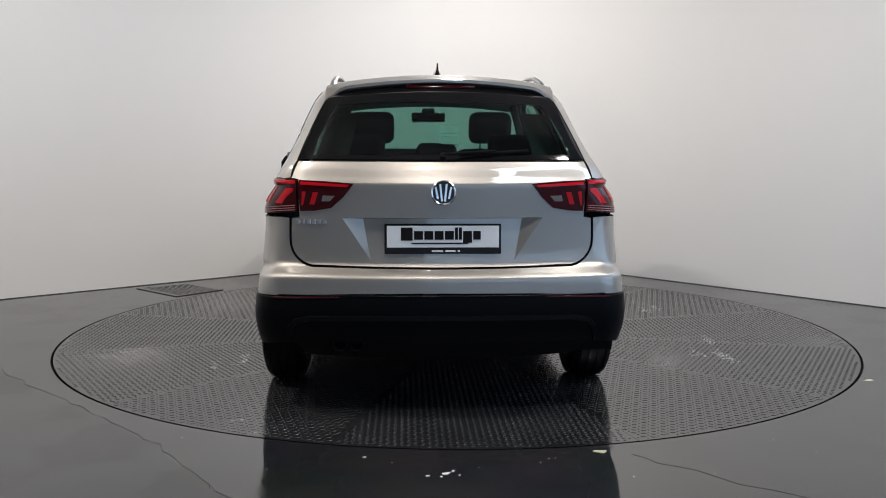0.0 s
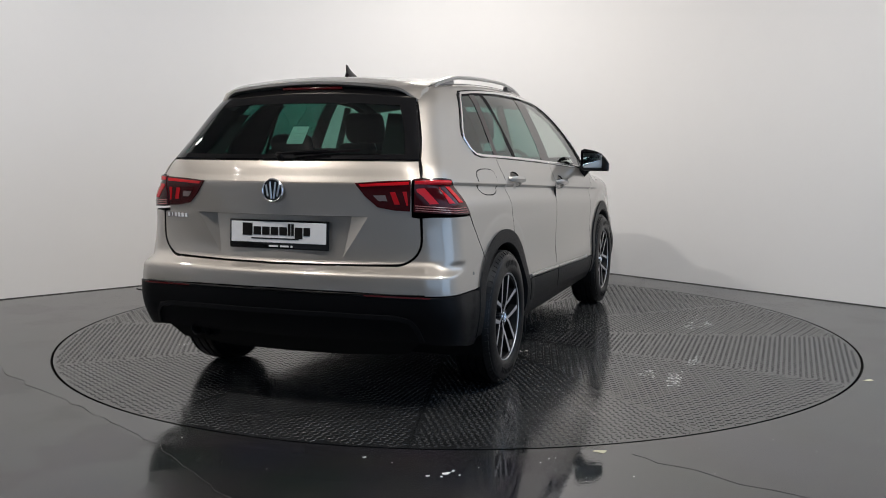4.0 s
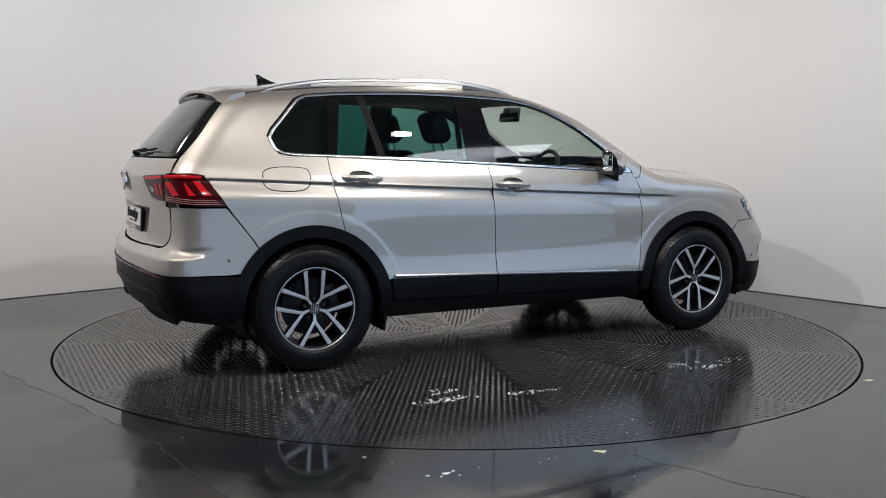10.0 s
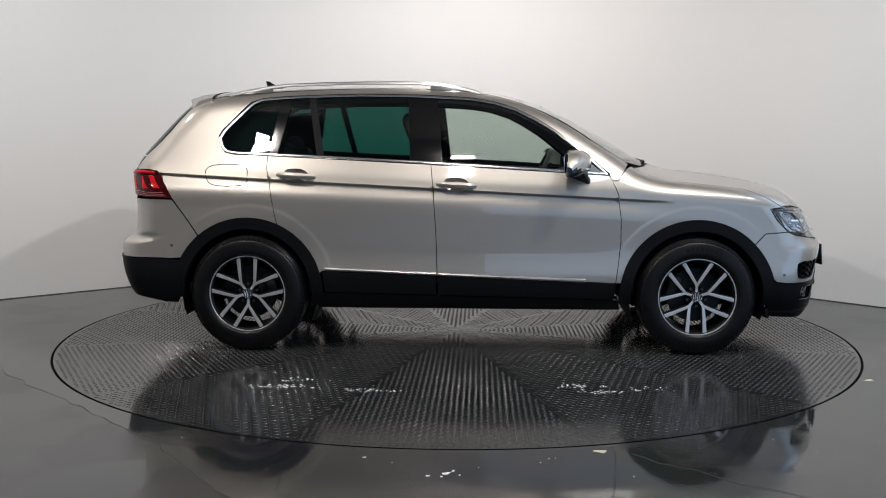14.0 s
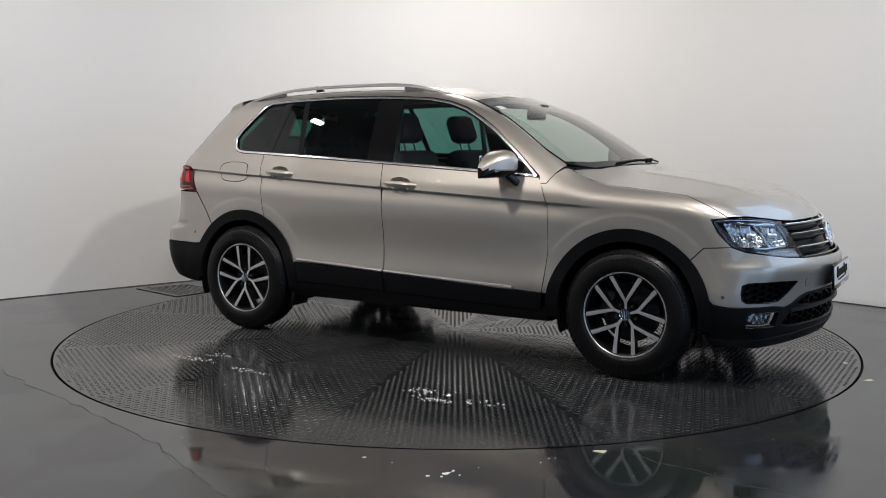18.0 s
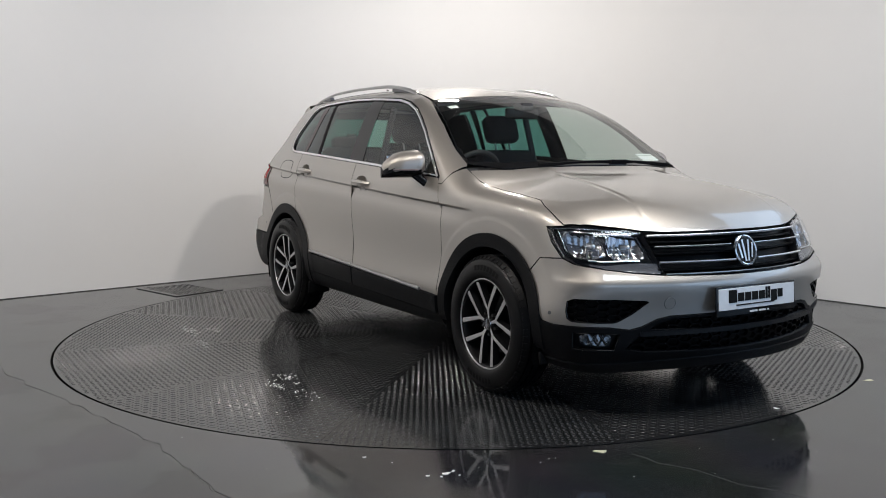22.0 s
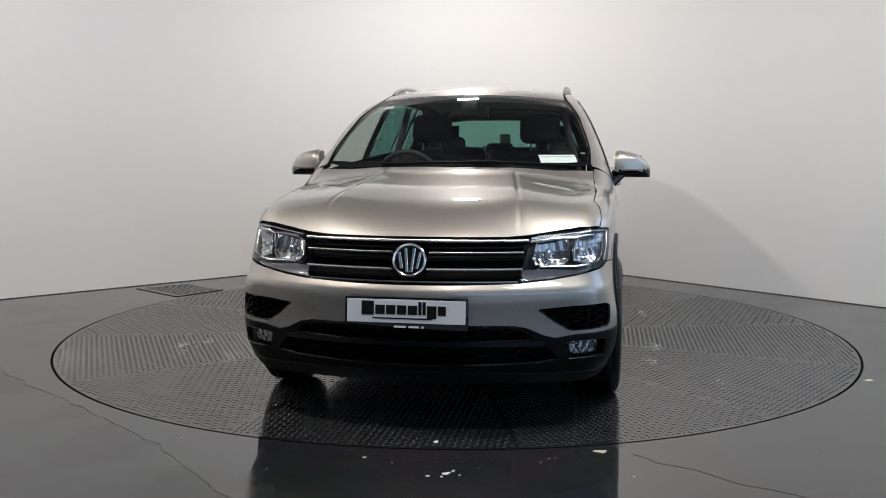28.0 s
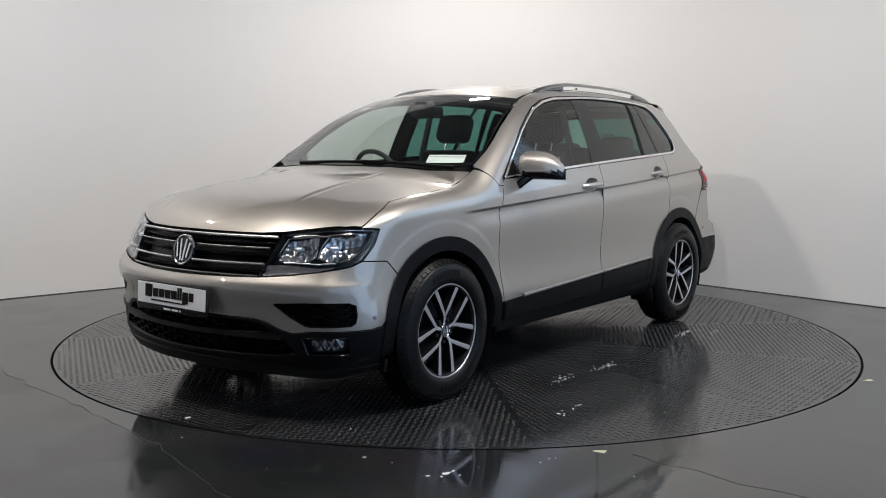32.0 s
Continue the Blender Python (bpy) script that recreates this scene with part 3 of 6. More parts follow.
def patch(kind, outline, stepping=.03, rounds=0, gap=.0022, lift=0.0, skirt=.012, holes=(), deep=None, folds=()):
    """A curved piece of the body's surface inside an outline: points, faces and true normals, its rim turned in."""
    loops = [draw_in(flat_outline(kind, outline, stepping, rounds), gap)]
    loops += [draw_in(flat_outline(kind, h, stepping, r), -gap) for h, r in holes]
    lo, hi = loops[0].min(0), loops[0].max(0)
    gx, gy = np.meshgrid(np.arange(lo[0], hi[0], stepping), np.arange(lo[1], hi[1], stepping * .9))
    gx[1::2] += stepping / 2
    pts = np.stack([gx.ravel(), gy.ravel()], 1)
    ok = inside(loops[0], pts)
    for h in loops[1:]:
        ok &= ~inside(h, pts)
    pts = pts[ok]
    for l in loops:
        if len(pts):
            d = np.min(np.linalg.norm(pts[:, None] - l[None], axis=2), axis=1)
            pts = pts[d > stepping * .45]
    extra, links = [], []
    for f in folds:
        f = np.array([to_flat(kind, w) for w in f])
        ok = inside(draw_in(loops[0], .004), f)
        for h in loops[1:]:
            ok &= ~inside(draw_in(h, -.004), f)
        if len(pts):
            pts = pts[np.min(np.linalg.norm(pts[:, None] - f[None], axis=2), axis=1) > .009]
        start = sum(len(e) for e in extra)
        keep = np.flatnonzero(ok)
        links += [(start + a, start + a + 1) for a in range(len(keep) - 1) if keep[a + 1] == keep[a] + 1]
        extra.append(f[ok])
    held = np.concatenate(extra) if extra else np.zeros((0, 2))
    edges, base = [], 0
    for l in loops:
        edges += [(base + i, base + (i + 1) % len(l)) for i in range(len(l))]
        base += len(l)
    edges += [(base + a, base + b) for a, b in links]
    uv = np.concatenate(loops + [held, pts])
    vs, _, fs, _, _, _ = delaunay_2d_cdt([Vector(p) for p in uv], edges, [], 0, 1e-6)
    uv = np.array([tuple(v) for v in vs])
    tri = np.array([f for f in fs if len(f) == 3])
    mid = uv[tri].mean(1)
    ok = inside(loops[0], mid)
    for h in loops[1:]:
        ok &= ~inside(h, mid)
    tri = tri[ok]
    p = from_flat(kind, uv)
    n = grad(p)
    off = lift if deep is None else deep(uv)[:, None]
    p = p + n * off
    if deep is not None:
        fn = np.cross(p[tri[:, 1]] - p[tri[:, 0]], p[tri[:, 2]] - p[tri[:, 0]])
        fn *= np.sign((fn * n[tri[:, 0]]).sum(1))[:, None]
        m = np.zeros_like(p)
        for q in range(3):
            np.add.at(m, tri[:, q], fn)
        n = m / np.maximum(np.linalg.norm(m, axis=1, keepdims=True), 1e-12)
    fn = np.cross(p[tri[:, 1]] - p[tri[:, 0]], p[tri[:, 2]] - p[tri[:, 0]])
    flip = (fn * n[tri[:, 0]]).sum(1) < 0
    tri[flip] = tri[flip][:, ::-1]
    verts, norms, faces = [p], [n], [tuple(t) for t in tri]
    if skirt:
        count = {}
        for t in tri:
            for a, b in ((t[0], t[1]), (t[1], t[2]), (t[2], t[0])):
                count[(a, b)] = count.get((a, b), 0) + 1
        rim = [(a, b) for (a, b) in count if (b, a) not in count]
        base = len(p)
        for a, b in rim:
            t = p[b] - p[a]
            out = np.cross(t, n[a])
            out /= max(np.linalg.norm(out), 1e-9)
            verts.append(np.array([p[a], p[b], p[b] - n[b] * skirt, p[a] - n[a] * skirt]))
            norms.append(np.array([out * .7 + n[a] * .7, out * .7 + n[b] * .7, out, out]))
            faces.append((base + 1, base, base + 3, base + 2))
            base += 4
    return np.concatenate(verts), faces, np.concatenate(norms)


def panel(name, kind, outline, material, parent, sides=(1,), label="", sharp=0, **how):
    """A panel object for each side asked for (1 left, -1 right); parent may be a pair, by side. Painted panels have
    matt black turned-in rims.
    """
    v, f, n = patch(kind, outline, **how)
    made = []
    for i, s in enumerate(sides):
        w, m = v.copy(), n.copy()
        w[:, 1] *= s
        m[:, 1] *= s
        g = f if s > 0 else [t[::-1] for t in f]
        up = parent[i] if isinstance(parent, (list, tuple)) else parent
        ob = mesh_object(name, w, g, material, up, label, normals=m, sharp=sharp)
        if material is PAINT:
            ob.data.materials.append(MATT_BLACK)
            ob.data.polygons.foreach_set("material_index", [int(len(t) == 4) for t in g])
        made.append(ob)
    return made


def line_on(specs, stepping=.03, rounds=0, lift=0.0, closed=False):
    """A path along the body through given places, with its normals."""
    pts = places(specs)
    if rounds:
        pts = soften(pts, rounds, closed)
    pts = resample(np.concatenate([pts, pts[:1]]) if closed else pts, stepping)
    if closed:
        pts = pts[:-1]
    for _ in range(3):
        pts = pts - grad(pts) * body(pts)[:, None]
    n = grad(pts)
    return pts + n * lift, n


def trim(name, specs, w, h, material, parent, sides=(1,), label="", base=0.0, n=8, **how):
    """A slim bead that follows the body."""
    pts, nrm = line_on(specs, **how)
    made = []
    for i, s in enumerate(sides):
        v, f = sweep(pts * (1, s, 1), nrm * (1, s, 1), round_profile(w, h, n, base), how.get("closed", False))
        up = parent[i] if isinstance(parent, (list, tuple)) else parent
        made.append(part(name, bm_from(v, f), material, up, label))
    return made


def crease_folds(x0, x1):
    """Rows of points that hold the sharp shoulder line."""
    xs = np.arange(x0, x1, .020)
    return [from_flat("side", np.stack([xs, crease(xs) + d], 1)) for d in (-.030, -.017, -.012, -.007, -.002, .003, .014, .032)]


def arch_folds(cx):
    """Rows of points that hold the lip pressed round a wheel arch."""
    rows = []
    for r in (.505, .516, .523, .530, .537, .544, .555):
        a = np.radians(np.arange(8, 172, 2.2))
        rows.append(from_flat("side", np.stack([cx + r * np.cos(a), HUB + r * np.sin(a)], 1)))
    return rows


BOTH = (1, -1)
car = thing("car", pose(0, 0, 0), "silver-beige metallic family SUV with black lower cladding standing on the turntable", "car")


def arc(cx, r, a0, a1, n=20, cz=HUB):
    return [("s", cx + r * math.cos(radians(a)), cz + r * math.sin(radians(a))) for a in np.linspace(a0, a1, n)]


# side lines, as heights along x
def belt(x):
    return 1.142 - .052 * (x + .36) - .006 * (x + .36)**2


def clad_top(x):
    return .462 - .034 * (x + .2)


DLO_TOP = [(-1.515, 1.240), (-1.528, 1.275), (-1.505, 1.315), (-1.345, 1.483), (-1.29, 1.508), (-1.12, 1.521), (-.69, 1.534), (-.36, 1.530), (0, 1.511), (.14, 1.487), (.27, 1.445), (.39, 1.384), (.50, 1.316), (.66, 1.191), (.80, 1.066)]
ROOF_Y = .545
A_BASE = (.93, 1.075)

# uniside: A pillar, roof frame, C pillar and rear quarter in one
OPEN_R, CLAD_R = .388, .458
quarter = [("s", .865, 1.03), ("s", .90, 1.078), ("t", .938, .744), ("t", .926, .731)]
quarter += [("t", .80, .726), ("t", .60, .678), ("t", .40, .622), ("t", .26, .575), ("t", .12, .552), ("t", -.2, ROOF_Y), ("t", -.6, ROOF_Y), ("t", -1.0, ROOF_Y), ("t", -1.4, .538), ("t", -1.62, .53)]
quarter += [("r", .553, 1.45), ("r", .594, 1.36), ("r", .635, 1.26), ("r", .664, 1.17), ("r", .690, 1.09)]
quarter += [("s", -2.03, 1.084), ("s", -1.90, 1.078), ("s", -1.795, .912), ("s", -1.665, .735)]
quarter += arc(-AXLE, CLAD_R - .006, 131, 66, 16)
quarter += [("s", -1.172, .83), ("s", -1.198, .966), ("s", -1.222, 1.096), ("s", -1.224, belt(-1.224) - .012), ("s", -1.43, belt(-1.43) - .014), ("s", -1.49, 1.190)]
quarter += [("s", x - (.012 if x < -1.3 else 0), z + .012) for x, z in DLO_TOP[:-1]] + [("s", .815, 1.072), ("s", .822, 1.03)]
unisides = panel("body_side", "cyl", quarter, PAINT, car, BOTH, stepping=.026, folds=crease_folds(-2.0, -1.2) + arch_folds(-AXLE))

# doors, with a bowl pressed in behind each handle
HANDLES = ((-.085, 1.004), (-1.042, 1.054))


def handle_bowl(hx, hz):
    return [("s", hx - .080, hz + .006), ("s", hx - .055, hz + .040), ("s", hx + .048, hz + .036), ("s", hx + .080, hz - .004), ("s", hx + .055, hz - .044), ("s", hx - .052, hz - .040)]


front_door = [("s", -.238, belt(-.238) - .014), ("s", .3, belt(.3) - .014), ("s", .815, belt(.815) - .012), ("s", .845, 1.0), ("s", .868, .94), ("s", .885, .80), ("s", .886, .66), ("s", .872, .53), ("s", .858, clad_top(.858)), ("s", .3, clad_top(.3)), ("s", -.197, clad_top(-.197)), ("s", -.205, .7), ("s", -.225, 1.0)]
rear_door = [("s", -.238, belt(-.238) - .014), ("s", -.225, 1.0), ("s", -.205, .7), ("s", -.197, clad_top(-.197)), ("s", -.6, clad_top(-.6)), ("s", -.885, clad_top(-.885))]
rear_door += arc(-AXLE, CLAD_R - .006, 16, 66, 14) + [("s", -1.172, .83), ("s", -1.198, .966), ("s", -1.222, 1.096), ("s", -1.224, belt(-1.224) - .012), ("s", -.8, belt(-.8) - .014)]
fdoors = panel("front_door", "side", front_door, PAINT, car, BOTH, stepping=.026, folds=crease_folds(-.23, .87), holes=[(handle_bowl(*HANDLES[0]), 2)])
rdoors = panel("rear_door", "side", rear_door, PAINT, car, BOTH, stepping=.026, folds=crease_folds(-1.21, -.23) + arch_folds(-AXLE), holes=[(handle_bowl(*HANDLES[1]), 2)])

# front wings
HOOD_LINE = [tuple(p) for p in line_on([("t", 1.4, .767), ("t", 1.5, .7645), ("t", 1.62, .761), ("s", 1.68, .958), ("s", 1.72, .942), ("s", 1.75, .928), ("s", 1.78, .912), ("s", 1.81, .894), ("s", 1.842, .8745)], stepping=.015)[0]]
wing = [("s", .858, clad_top(.858)), ("s", .872, .53), ("s", .886, .66), ("s", .885, .80), ("s", .868, .94), ("s", .845, 1.0), ("s", .825, 1.03), ("s", .865, 1.03), ("s", .90, 1.078), ("t", .95, .752)]
wing += [("t", 1.1, .758), ("t", 1.3, .768)] + HOOD_LINE
wing += [("s", 1.80, .871), ("s", 1.762, .867), ("s", 1.80, .80), ("s", 1.87, .732)]
wing += [("s", 1.735, .722)] + arc(AXLE, CLAD_R - .006, 43, 170, 30)
wings = panel("front_wing", "cyl", wing, PAINT, car, BOTH, stepping=.026, folds=crease_folds(.88, 1.2) + arch_folds(AXLE))

# bonnet and roof
HOOD_EDGE = [(.97, .749), (1.1, .7555), (1.3, .7655)]

lip = [("f", y, float(np.interp(y, (0, .25, .40, .50, .58, .66), (.846, .845, .845, .852, .864, .874)))) for y in np.linspace(.66, 0, 45)]
corner = HOOD_LINE + [("f", .79, .8775), ("f", .745, .8785)]
bonnet = [("t", x, y) for x, y in HOOD_EDGE] + corner + lip + [(v, -y, z) for v, y, z in lip[-2::-1]] + [("f", -.745, .8785), ("f", -.79, .8775)] + [(a, -b, c) for a, b, c in HOOD_LINE[::-1]] + [("t", x, -y) for x, y in HOOD_EDGE[::-1]]
bonnet += [("t", 1.06, -.55), ("t", 1.13, -.28), ("t", 1.15, 0), ("t", 1.13, .28), ("t", 1.06, .55)]
hood_rows = []
for e, s in itertools.product((-.024, -.008, -.003, .002, .008, .015, .022, .030, .046), BOTH):
    xs = np.arange(1.06, 2.06, .03)
    hood_rows.append(from_flat("top", np.stack([xs, s * (hood_line(xs) + e)], 1)))
hood = panel("bonnet", "top", bonnet, PAINT, car, stepping=.026, folds=hood_rows)[0]
roof_out = [("t", .270, .560), ("t", .12, .548), ("t", -.2, ROOF_Y - .004), ("t", -1.0, ROOF_Y - .004), ("t", -1.4, .534), ("t", -1.62, .526), ("t", -1.66, .3), ("t", -1.67, 0)]
roof_out += [(v, x, -y) for v, x, y in roof_out[-2::-1]] + [("t", .283, -.42), ("t", .297, -.2), ("t", .301, 0), ("t", .297, .2), ("t", .283, .42)]
roof = panel("roof", "top", roof_out, PAINT, car, stepping=.04)[0]

# windscreen with a black frit border
SCREEN_RIM = [("t", .925, .728), ("t", .80, .722), ("t", .60, .666), ("t", .40, .611), ("t", .275, .568), ("t", .287, .43), ("t", .301, .2), ("t", .305, 0)]
screen_out = SCREEN_RIM + [(v, x, -y) for v, x, y in SCREEN_RIM[-2::-1]] + [("t", 1.04, -.57), ("t", 1.115, -.3), ("t", 1.135, 0), ("t", 1.115, .3), ("t", 1.04, .57)]
SCREEN_IN = [("t", .912, .712), ("t", .795, .710), ("t", .60, .656), ("t", .40, .601), ("t", .315, .557), ("t", .326, .42), ("t", .337, .2), ("t", .340, 0)]
screen_hole = SCREEN_IN + [(v, x, -y) for v, x, y in SCREEN_IN[-2::-1]] + [("t", .99, -.55), ("t", 1.06, -.29), ("t", 1.08, 0), ("t", 1.06, .29), ("t", .99, .55)]
windscreen = panel("windscreen", "top", screen_hole, GLASS_SCREEN, car, gap=-.001, skirt=0, stepping=.05)[0]
panel("windscreen_border", "top", screen_out, GLOSS_BLACK, windscreen, holes=[(screen_hole, 0)], stepping=.035, skirt=.006)
windscreen.visible_shadow = False

# side glass
def side_window(name, pts, material, parent, inset=0.0):
    obs = panel(name, "side", [("s", x, z) for x, z in pts], material, parent, BOTH, gap=inset, skirt=0, lift=-.006 if material in (GLASS_CLEAR, GLASS_DARK) else -.0035, stepping=.04)
    for o in obs:
        if material in (GLASS_CLEAR, GLASS_DARK):
            o.visible_shadow = False
    return obs


def dlo_top(x):
    xs, zs = [p[0] for p in DLO_TOP[3:]], [p[1] for p in DLO_TOP[3:]]
    return float(np.interp(x, xs, zs))


def top_run(x0, x1, n=8, drop=.0):
    return [(x, dlo_top(x) - drop) for x in np.linspace(x0, x1, n)]


side_window("front_door_glass", [(-.175, belt(-.175))] + [(.2, belt(.2)), (.66, belt(.66)), (.66, 1.19)] + top_run(.655, -.215, 12), GLASS_CLEAR, fdoors)
side_window("mirror_base_cover", [(.665, belt(.665)), (.80, belt(.80)), (.795, 1.07), (.665, 1.185)], GLOSS_BLACK, fdoors)
side_window("b_pillar_trim", [(-.362, belt(-.362)), (-.168, belt(-.168)), (-.208, dlo_top(-.208)), (-.382, dlo_top(-.382))], GLOSS_BLACK, rdoors)
side_window("rear_door_glass", [(-.885, belt(-.885)), (-.355, belt(-.355))] + top_run(-.375, -.958, 8), GLASS_DARK, rdoors)
side_window("window_divider", [(-.924, belt(-.924)), (-.880, belt(-.880)), (-.953, dlo_top(-.953)), (-.995, dlo_top(-.995))], MATT_BLACK, rdoors)
side_window("rear_door_quarter_glass", [(-1.172, belt(-1.172)), (-.92, belt(-.92))] + top_run(-.99, -1.095, 4), GLASS_DARK, rdoors)
side_window("c_pillar_trim", [(-1.214, belt(-1.214)), (-1.167, belt(-1.167)), (-1.090, dlo_top(-1.090)), (-1.168, dlo_top(-1.168))], GLOSS_BLACK, rdoors)
side_window("quarter_glass", [(-1.21, belt(-1.21))] + [(-1.163, dlo_top(-1.163))] + [p for p in DLO_TOP[5:0:-1] if p[0] < -1.17] + [(-1.505, 1.225), (-1.47, 1.200), (-1.42, belt(-1.42) + .003)], GLASS_DARK, unisides)

# bright window surround and belt line
ring = [("s", x, z) for x, z in DLO_TOP] + [("s", x, belt(x) - .006) for x in (.80, .6, .3, 0, -.3, -.6, -.9, -1.2, -1.40)] + [("s", -1.47, 1.192), ("s", -1.505, 1.215)]
trim("window_surround", ring, .0085, .005, CHROME, unisides, BOTH, "bright chrome window surround", closed=True, stepping=.03, lift=.001, base=.002)
trim("window_seal", ring, .017, .003, MATT_BLACK, unisides, BOTH, "black rubber window seal", closed=True, stepping=.04, lift=-.009)

# ---------------------------------------------------------------- lower cladding and bumpers
for cx, name in ((AXLE, "front"), (-AXLE, "rear")):
    ends = (-6, 186) if cx > 0 else (-10, 183)
    outline = arc(cx, CLAD_R, *ends, 44) + arc(cx, OPEN_R, ends[1], ends[0], 40)
    arches = panel("wheel_arch_trim", "side", outline, CLADDING, car, BOTH, lift=.010, skirt=.05, stepping=.022, gap=.001)


def sill_low(x):
    return .345 - .02 * x


strip = [("s", x, clad_top(x)) for x in (-.885, -.55, -.205)] + [("s", x, sill_low(x)) for x in (-.2, -.5, -.87)]
panel("door_cladding", "side", strip, CLADDING, rdoors, BOTH, lift=.010, skirt=.02, stepping=.03)
strip = [("s", x, clad_top(x)) for x in (-.19, .3, .86)] + [("s", x, sill_low(x)) for x in (.85, .3, -.192)]
panel("door_cladding", "side", strip, CLADDING, fdoors, BOTH, lift=.010, skirt=.02, stepping=.03)
strip = [("s", x, sill_low(x) - .003) for x in (-.9, -.2, .88)] + [("s", x, .262) for x in (.89, 0, -.93)]
panel("sill_trim", "side", strip, CLADDING, car, BOTH, lift=.004, skirt=.06, stepping=.03)
for doors, xs in ((rdoors, (-.868, -.55, -.204)), (fdoors, (-.192, .3, .68))):
    trim("chrome_strip", [("s", x, clad_top(x) + .011 - .004 * x) for x in xs], .0105, .009, SATIN, doors, BOTH, "slim chrome strip", lift=.008)

# front bumper: painted upper part with two side intakes
bump_top = [("f", 0, .655), ("f", .2, .656), ("f", .36, .659), ("f", .47, .662), ("f", .60, .673), ("f", .70, .687), ("s", 1.93, .708), ("s", 1.87, .731), ("s", 1.735, .721)]
bump_arch = arc(AXLE, CLAD_R - .006, 42.7, 15, 9)
bump_low = [("s", 1.80, .44), ("s", 1.87, .432), ("f", .79, .432), ("f", .70, .430), ("f", .615, .418), ("f", .565, .432), ("f", .50, .466), ("f", .44, .478), ("f", .2, .482), ("f", 0, .482)]
half = bump_top + bump_arch + bump_low


def whole(half):
    """A half outline from centre to centre, closed by its mirror image."""
    m = []
    for s in half[-2:0:-1]:
        m.append((s[0], -s[1], s[2]) if s[0] in "fr" else ("m", s[1], s[2]) if s[0] == "s" else (s[0], s[1], -s[2]))
    return half + m


def wide(name, kind, half, material, parent, label="", holes=(), **how):
    out = [to_flat(kind, p) for p in places(whole(half))]
    hh = []
    for h, r in holes:
        q = [to_flat(kind, p) for p in places(h)]
        hh.append((q, r))
        if min(p[0] for p in q) > 0.05:
            hh.append(([(-a, b) for a, b in q], r))
    return panel(name, kind, out, material, parent, label=label, holes=hh, **how)[0]


INTAKE = [("f", .548, .5445), ("f", .560, .549), ("f", .68, .556), ("f", .80, .557), ("f", .828, .555), ("f", .842, .543), ("f", .846, .50), ("f", .843, .466), ("f", .832, .454), ("f", .75, .450), ("f", .690, .450), ("f", .668, .455), ("f", .61, .492)]
ledge_rows = [from_flat("nose", np.stack([np.arange(-.72, .721, .022), np.full(66, z)], 1)) for z in (.585, .600, .612, .622, .631, .640, .649)]
bumper = wide("front_bumper", "nose", half, PAINT, car, holes=[(INTAKE, 0)], stepping=.022, skirt=.02, folds=ledge_rows)
panel("intake_backing", "nose", INTAKE, GRILLE_BLACK, bumper, BOTH, lift=-.032, skirt=0, gap=-.008)
trim("intake_rim", INTAKE, .004, .008, GLOSS_BLACK, bumper, BOTH, closed=True, lift=-.010, stepping=.012)


def honeycomb(outline, cell, lift, kind="nose"):
    """Struts of a hexagon mesh inside an outline of the bumper."""
    poly = flat_outline(kind, outline, .02, 0)
    lo, hi = poly.min(0), poly.max(0)
    verts, faces = [], []
    dx, dz = cell * 1.5, cell * math.sqrt(3) * .62
    segs = []
    for i in range(int((hi[0] - lo[0]) / dx) + 3):
        for j in range(int((hi[1] - lo[1]) / dz) + 3):
            c = np.array([lo[0] + i * dx, lo[1] + (j + (i % 2) / 2) * dz])
            hexa = [c + np.array([cell * math.cos(radians(60 * k)), cell * .62 * math.sin(radians(60 * k))]) for k in range(6)]
            segs += [(hexa[k], hexa[k + 1]) for k in range(3)]
    a, b = np.array([s[0] for s in segs]), np.array([s[1] for s in segs])
    ok = inside(poly, (a + b) / 2)
    a, b = a[ok], b[ok]
    pa, pb = from_flat(kind, a), from_flat(kind, b)
    na, nb = grad(pa), grad(pb)
    for p, q, n, m in zip(pa, pb, na, nb):
        t = q - p
        s = np.cross(n, t)
        s = s / max(np.linalg.norm(s), 1e-9) * .0028
        k = len(verts)
        for e, w in ((p, n), (q, m)):
            verts += [e + s + w * lift, e - s + w * lift, e - s * 1.6 + w * (lift - .018), e + s * 1.6 + w * (lift - .018)]
        faces += [(k, k + 1, k + 5, k + 4), (k + 1, k + 2, k + 6, k + 5), (k + 3, k, k + 4, k + 7)]
    return np.array(verts), faces


def mesh_insert(name, outline, cell, lift, parent, sides=(1,)):
    v, f = honeycomb(outline, cell, lift)
    for s in sides:
        mesh_object(name, v * (1, s, 1), f if s > 0 else [q[::-1] for q in f], GRILLE_BLACK, parent, smooth=False)


mesh_insert("intake_mesh", INTAKE, .030, -.012, bumper, BOTH)

# black lower front with the air intake and fog lamps
low_half = bump_low[::-1] + [("s", 1.79, .44), ("s", 1.765, .36), ("s", 1.752, .268), ("f", .78, .262), ("f", .60, .268), ("f", .40, .276), ("f", .2, .281), ("f", 0, .283)]
UPPER_GRILLE = [("f", 0, .468), ("f", .2, .468), ("f", .42, .464), ("f", .485, .450), ("f", .525, .421), ("f", .30, .415), ("f", 0, .412)]
LOWER_GRILLE = [("f", 0, .386), ("f", .30, .389), ("f", .565, .396), ("f", .625, .330), ("f", .55, .317), ("f", .3, .311), ("f", 0, .309)]
FOG = [("f", .655, .398), ("f", .73, .403), ("f", .825, .404), ("f", .818, .330), ("f", .74, .326), ("f", .672, .326)]
both_ways = lambda half: half + [(v, -y, z) for v, y, z in half[-2:0:-1]]
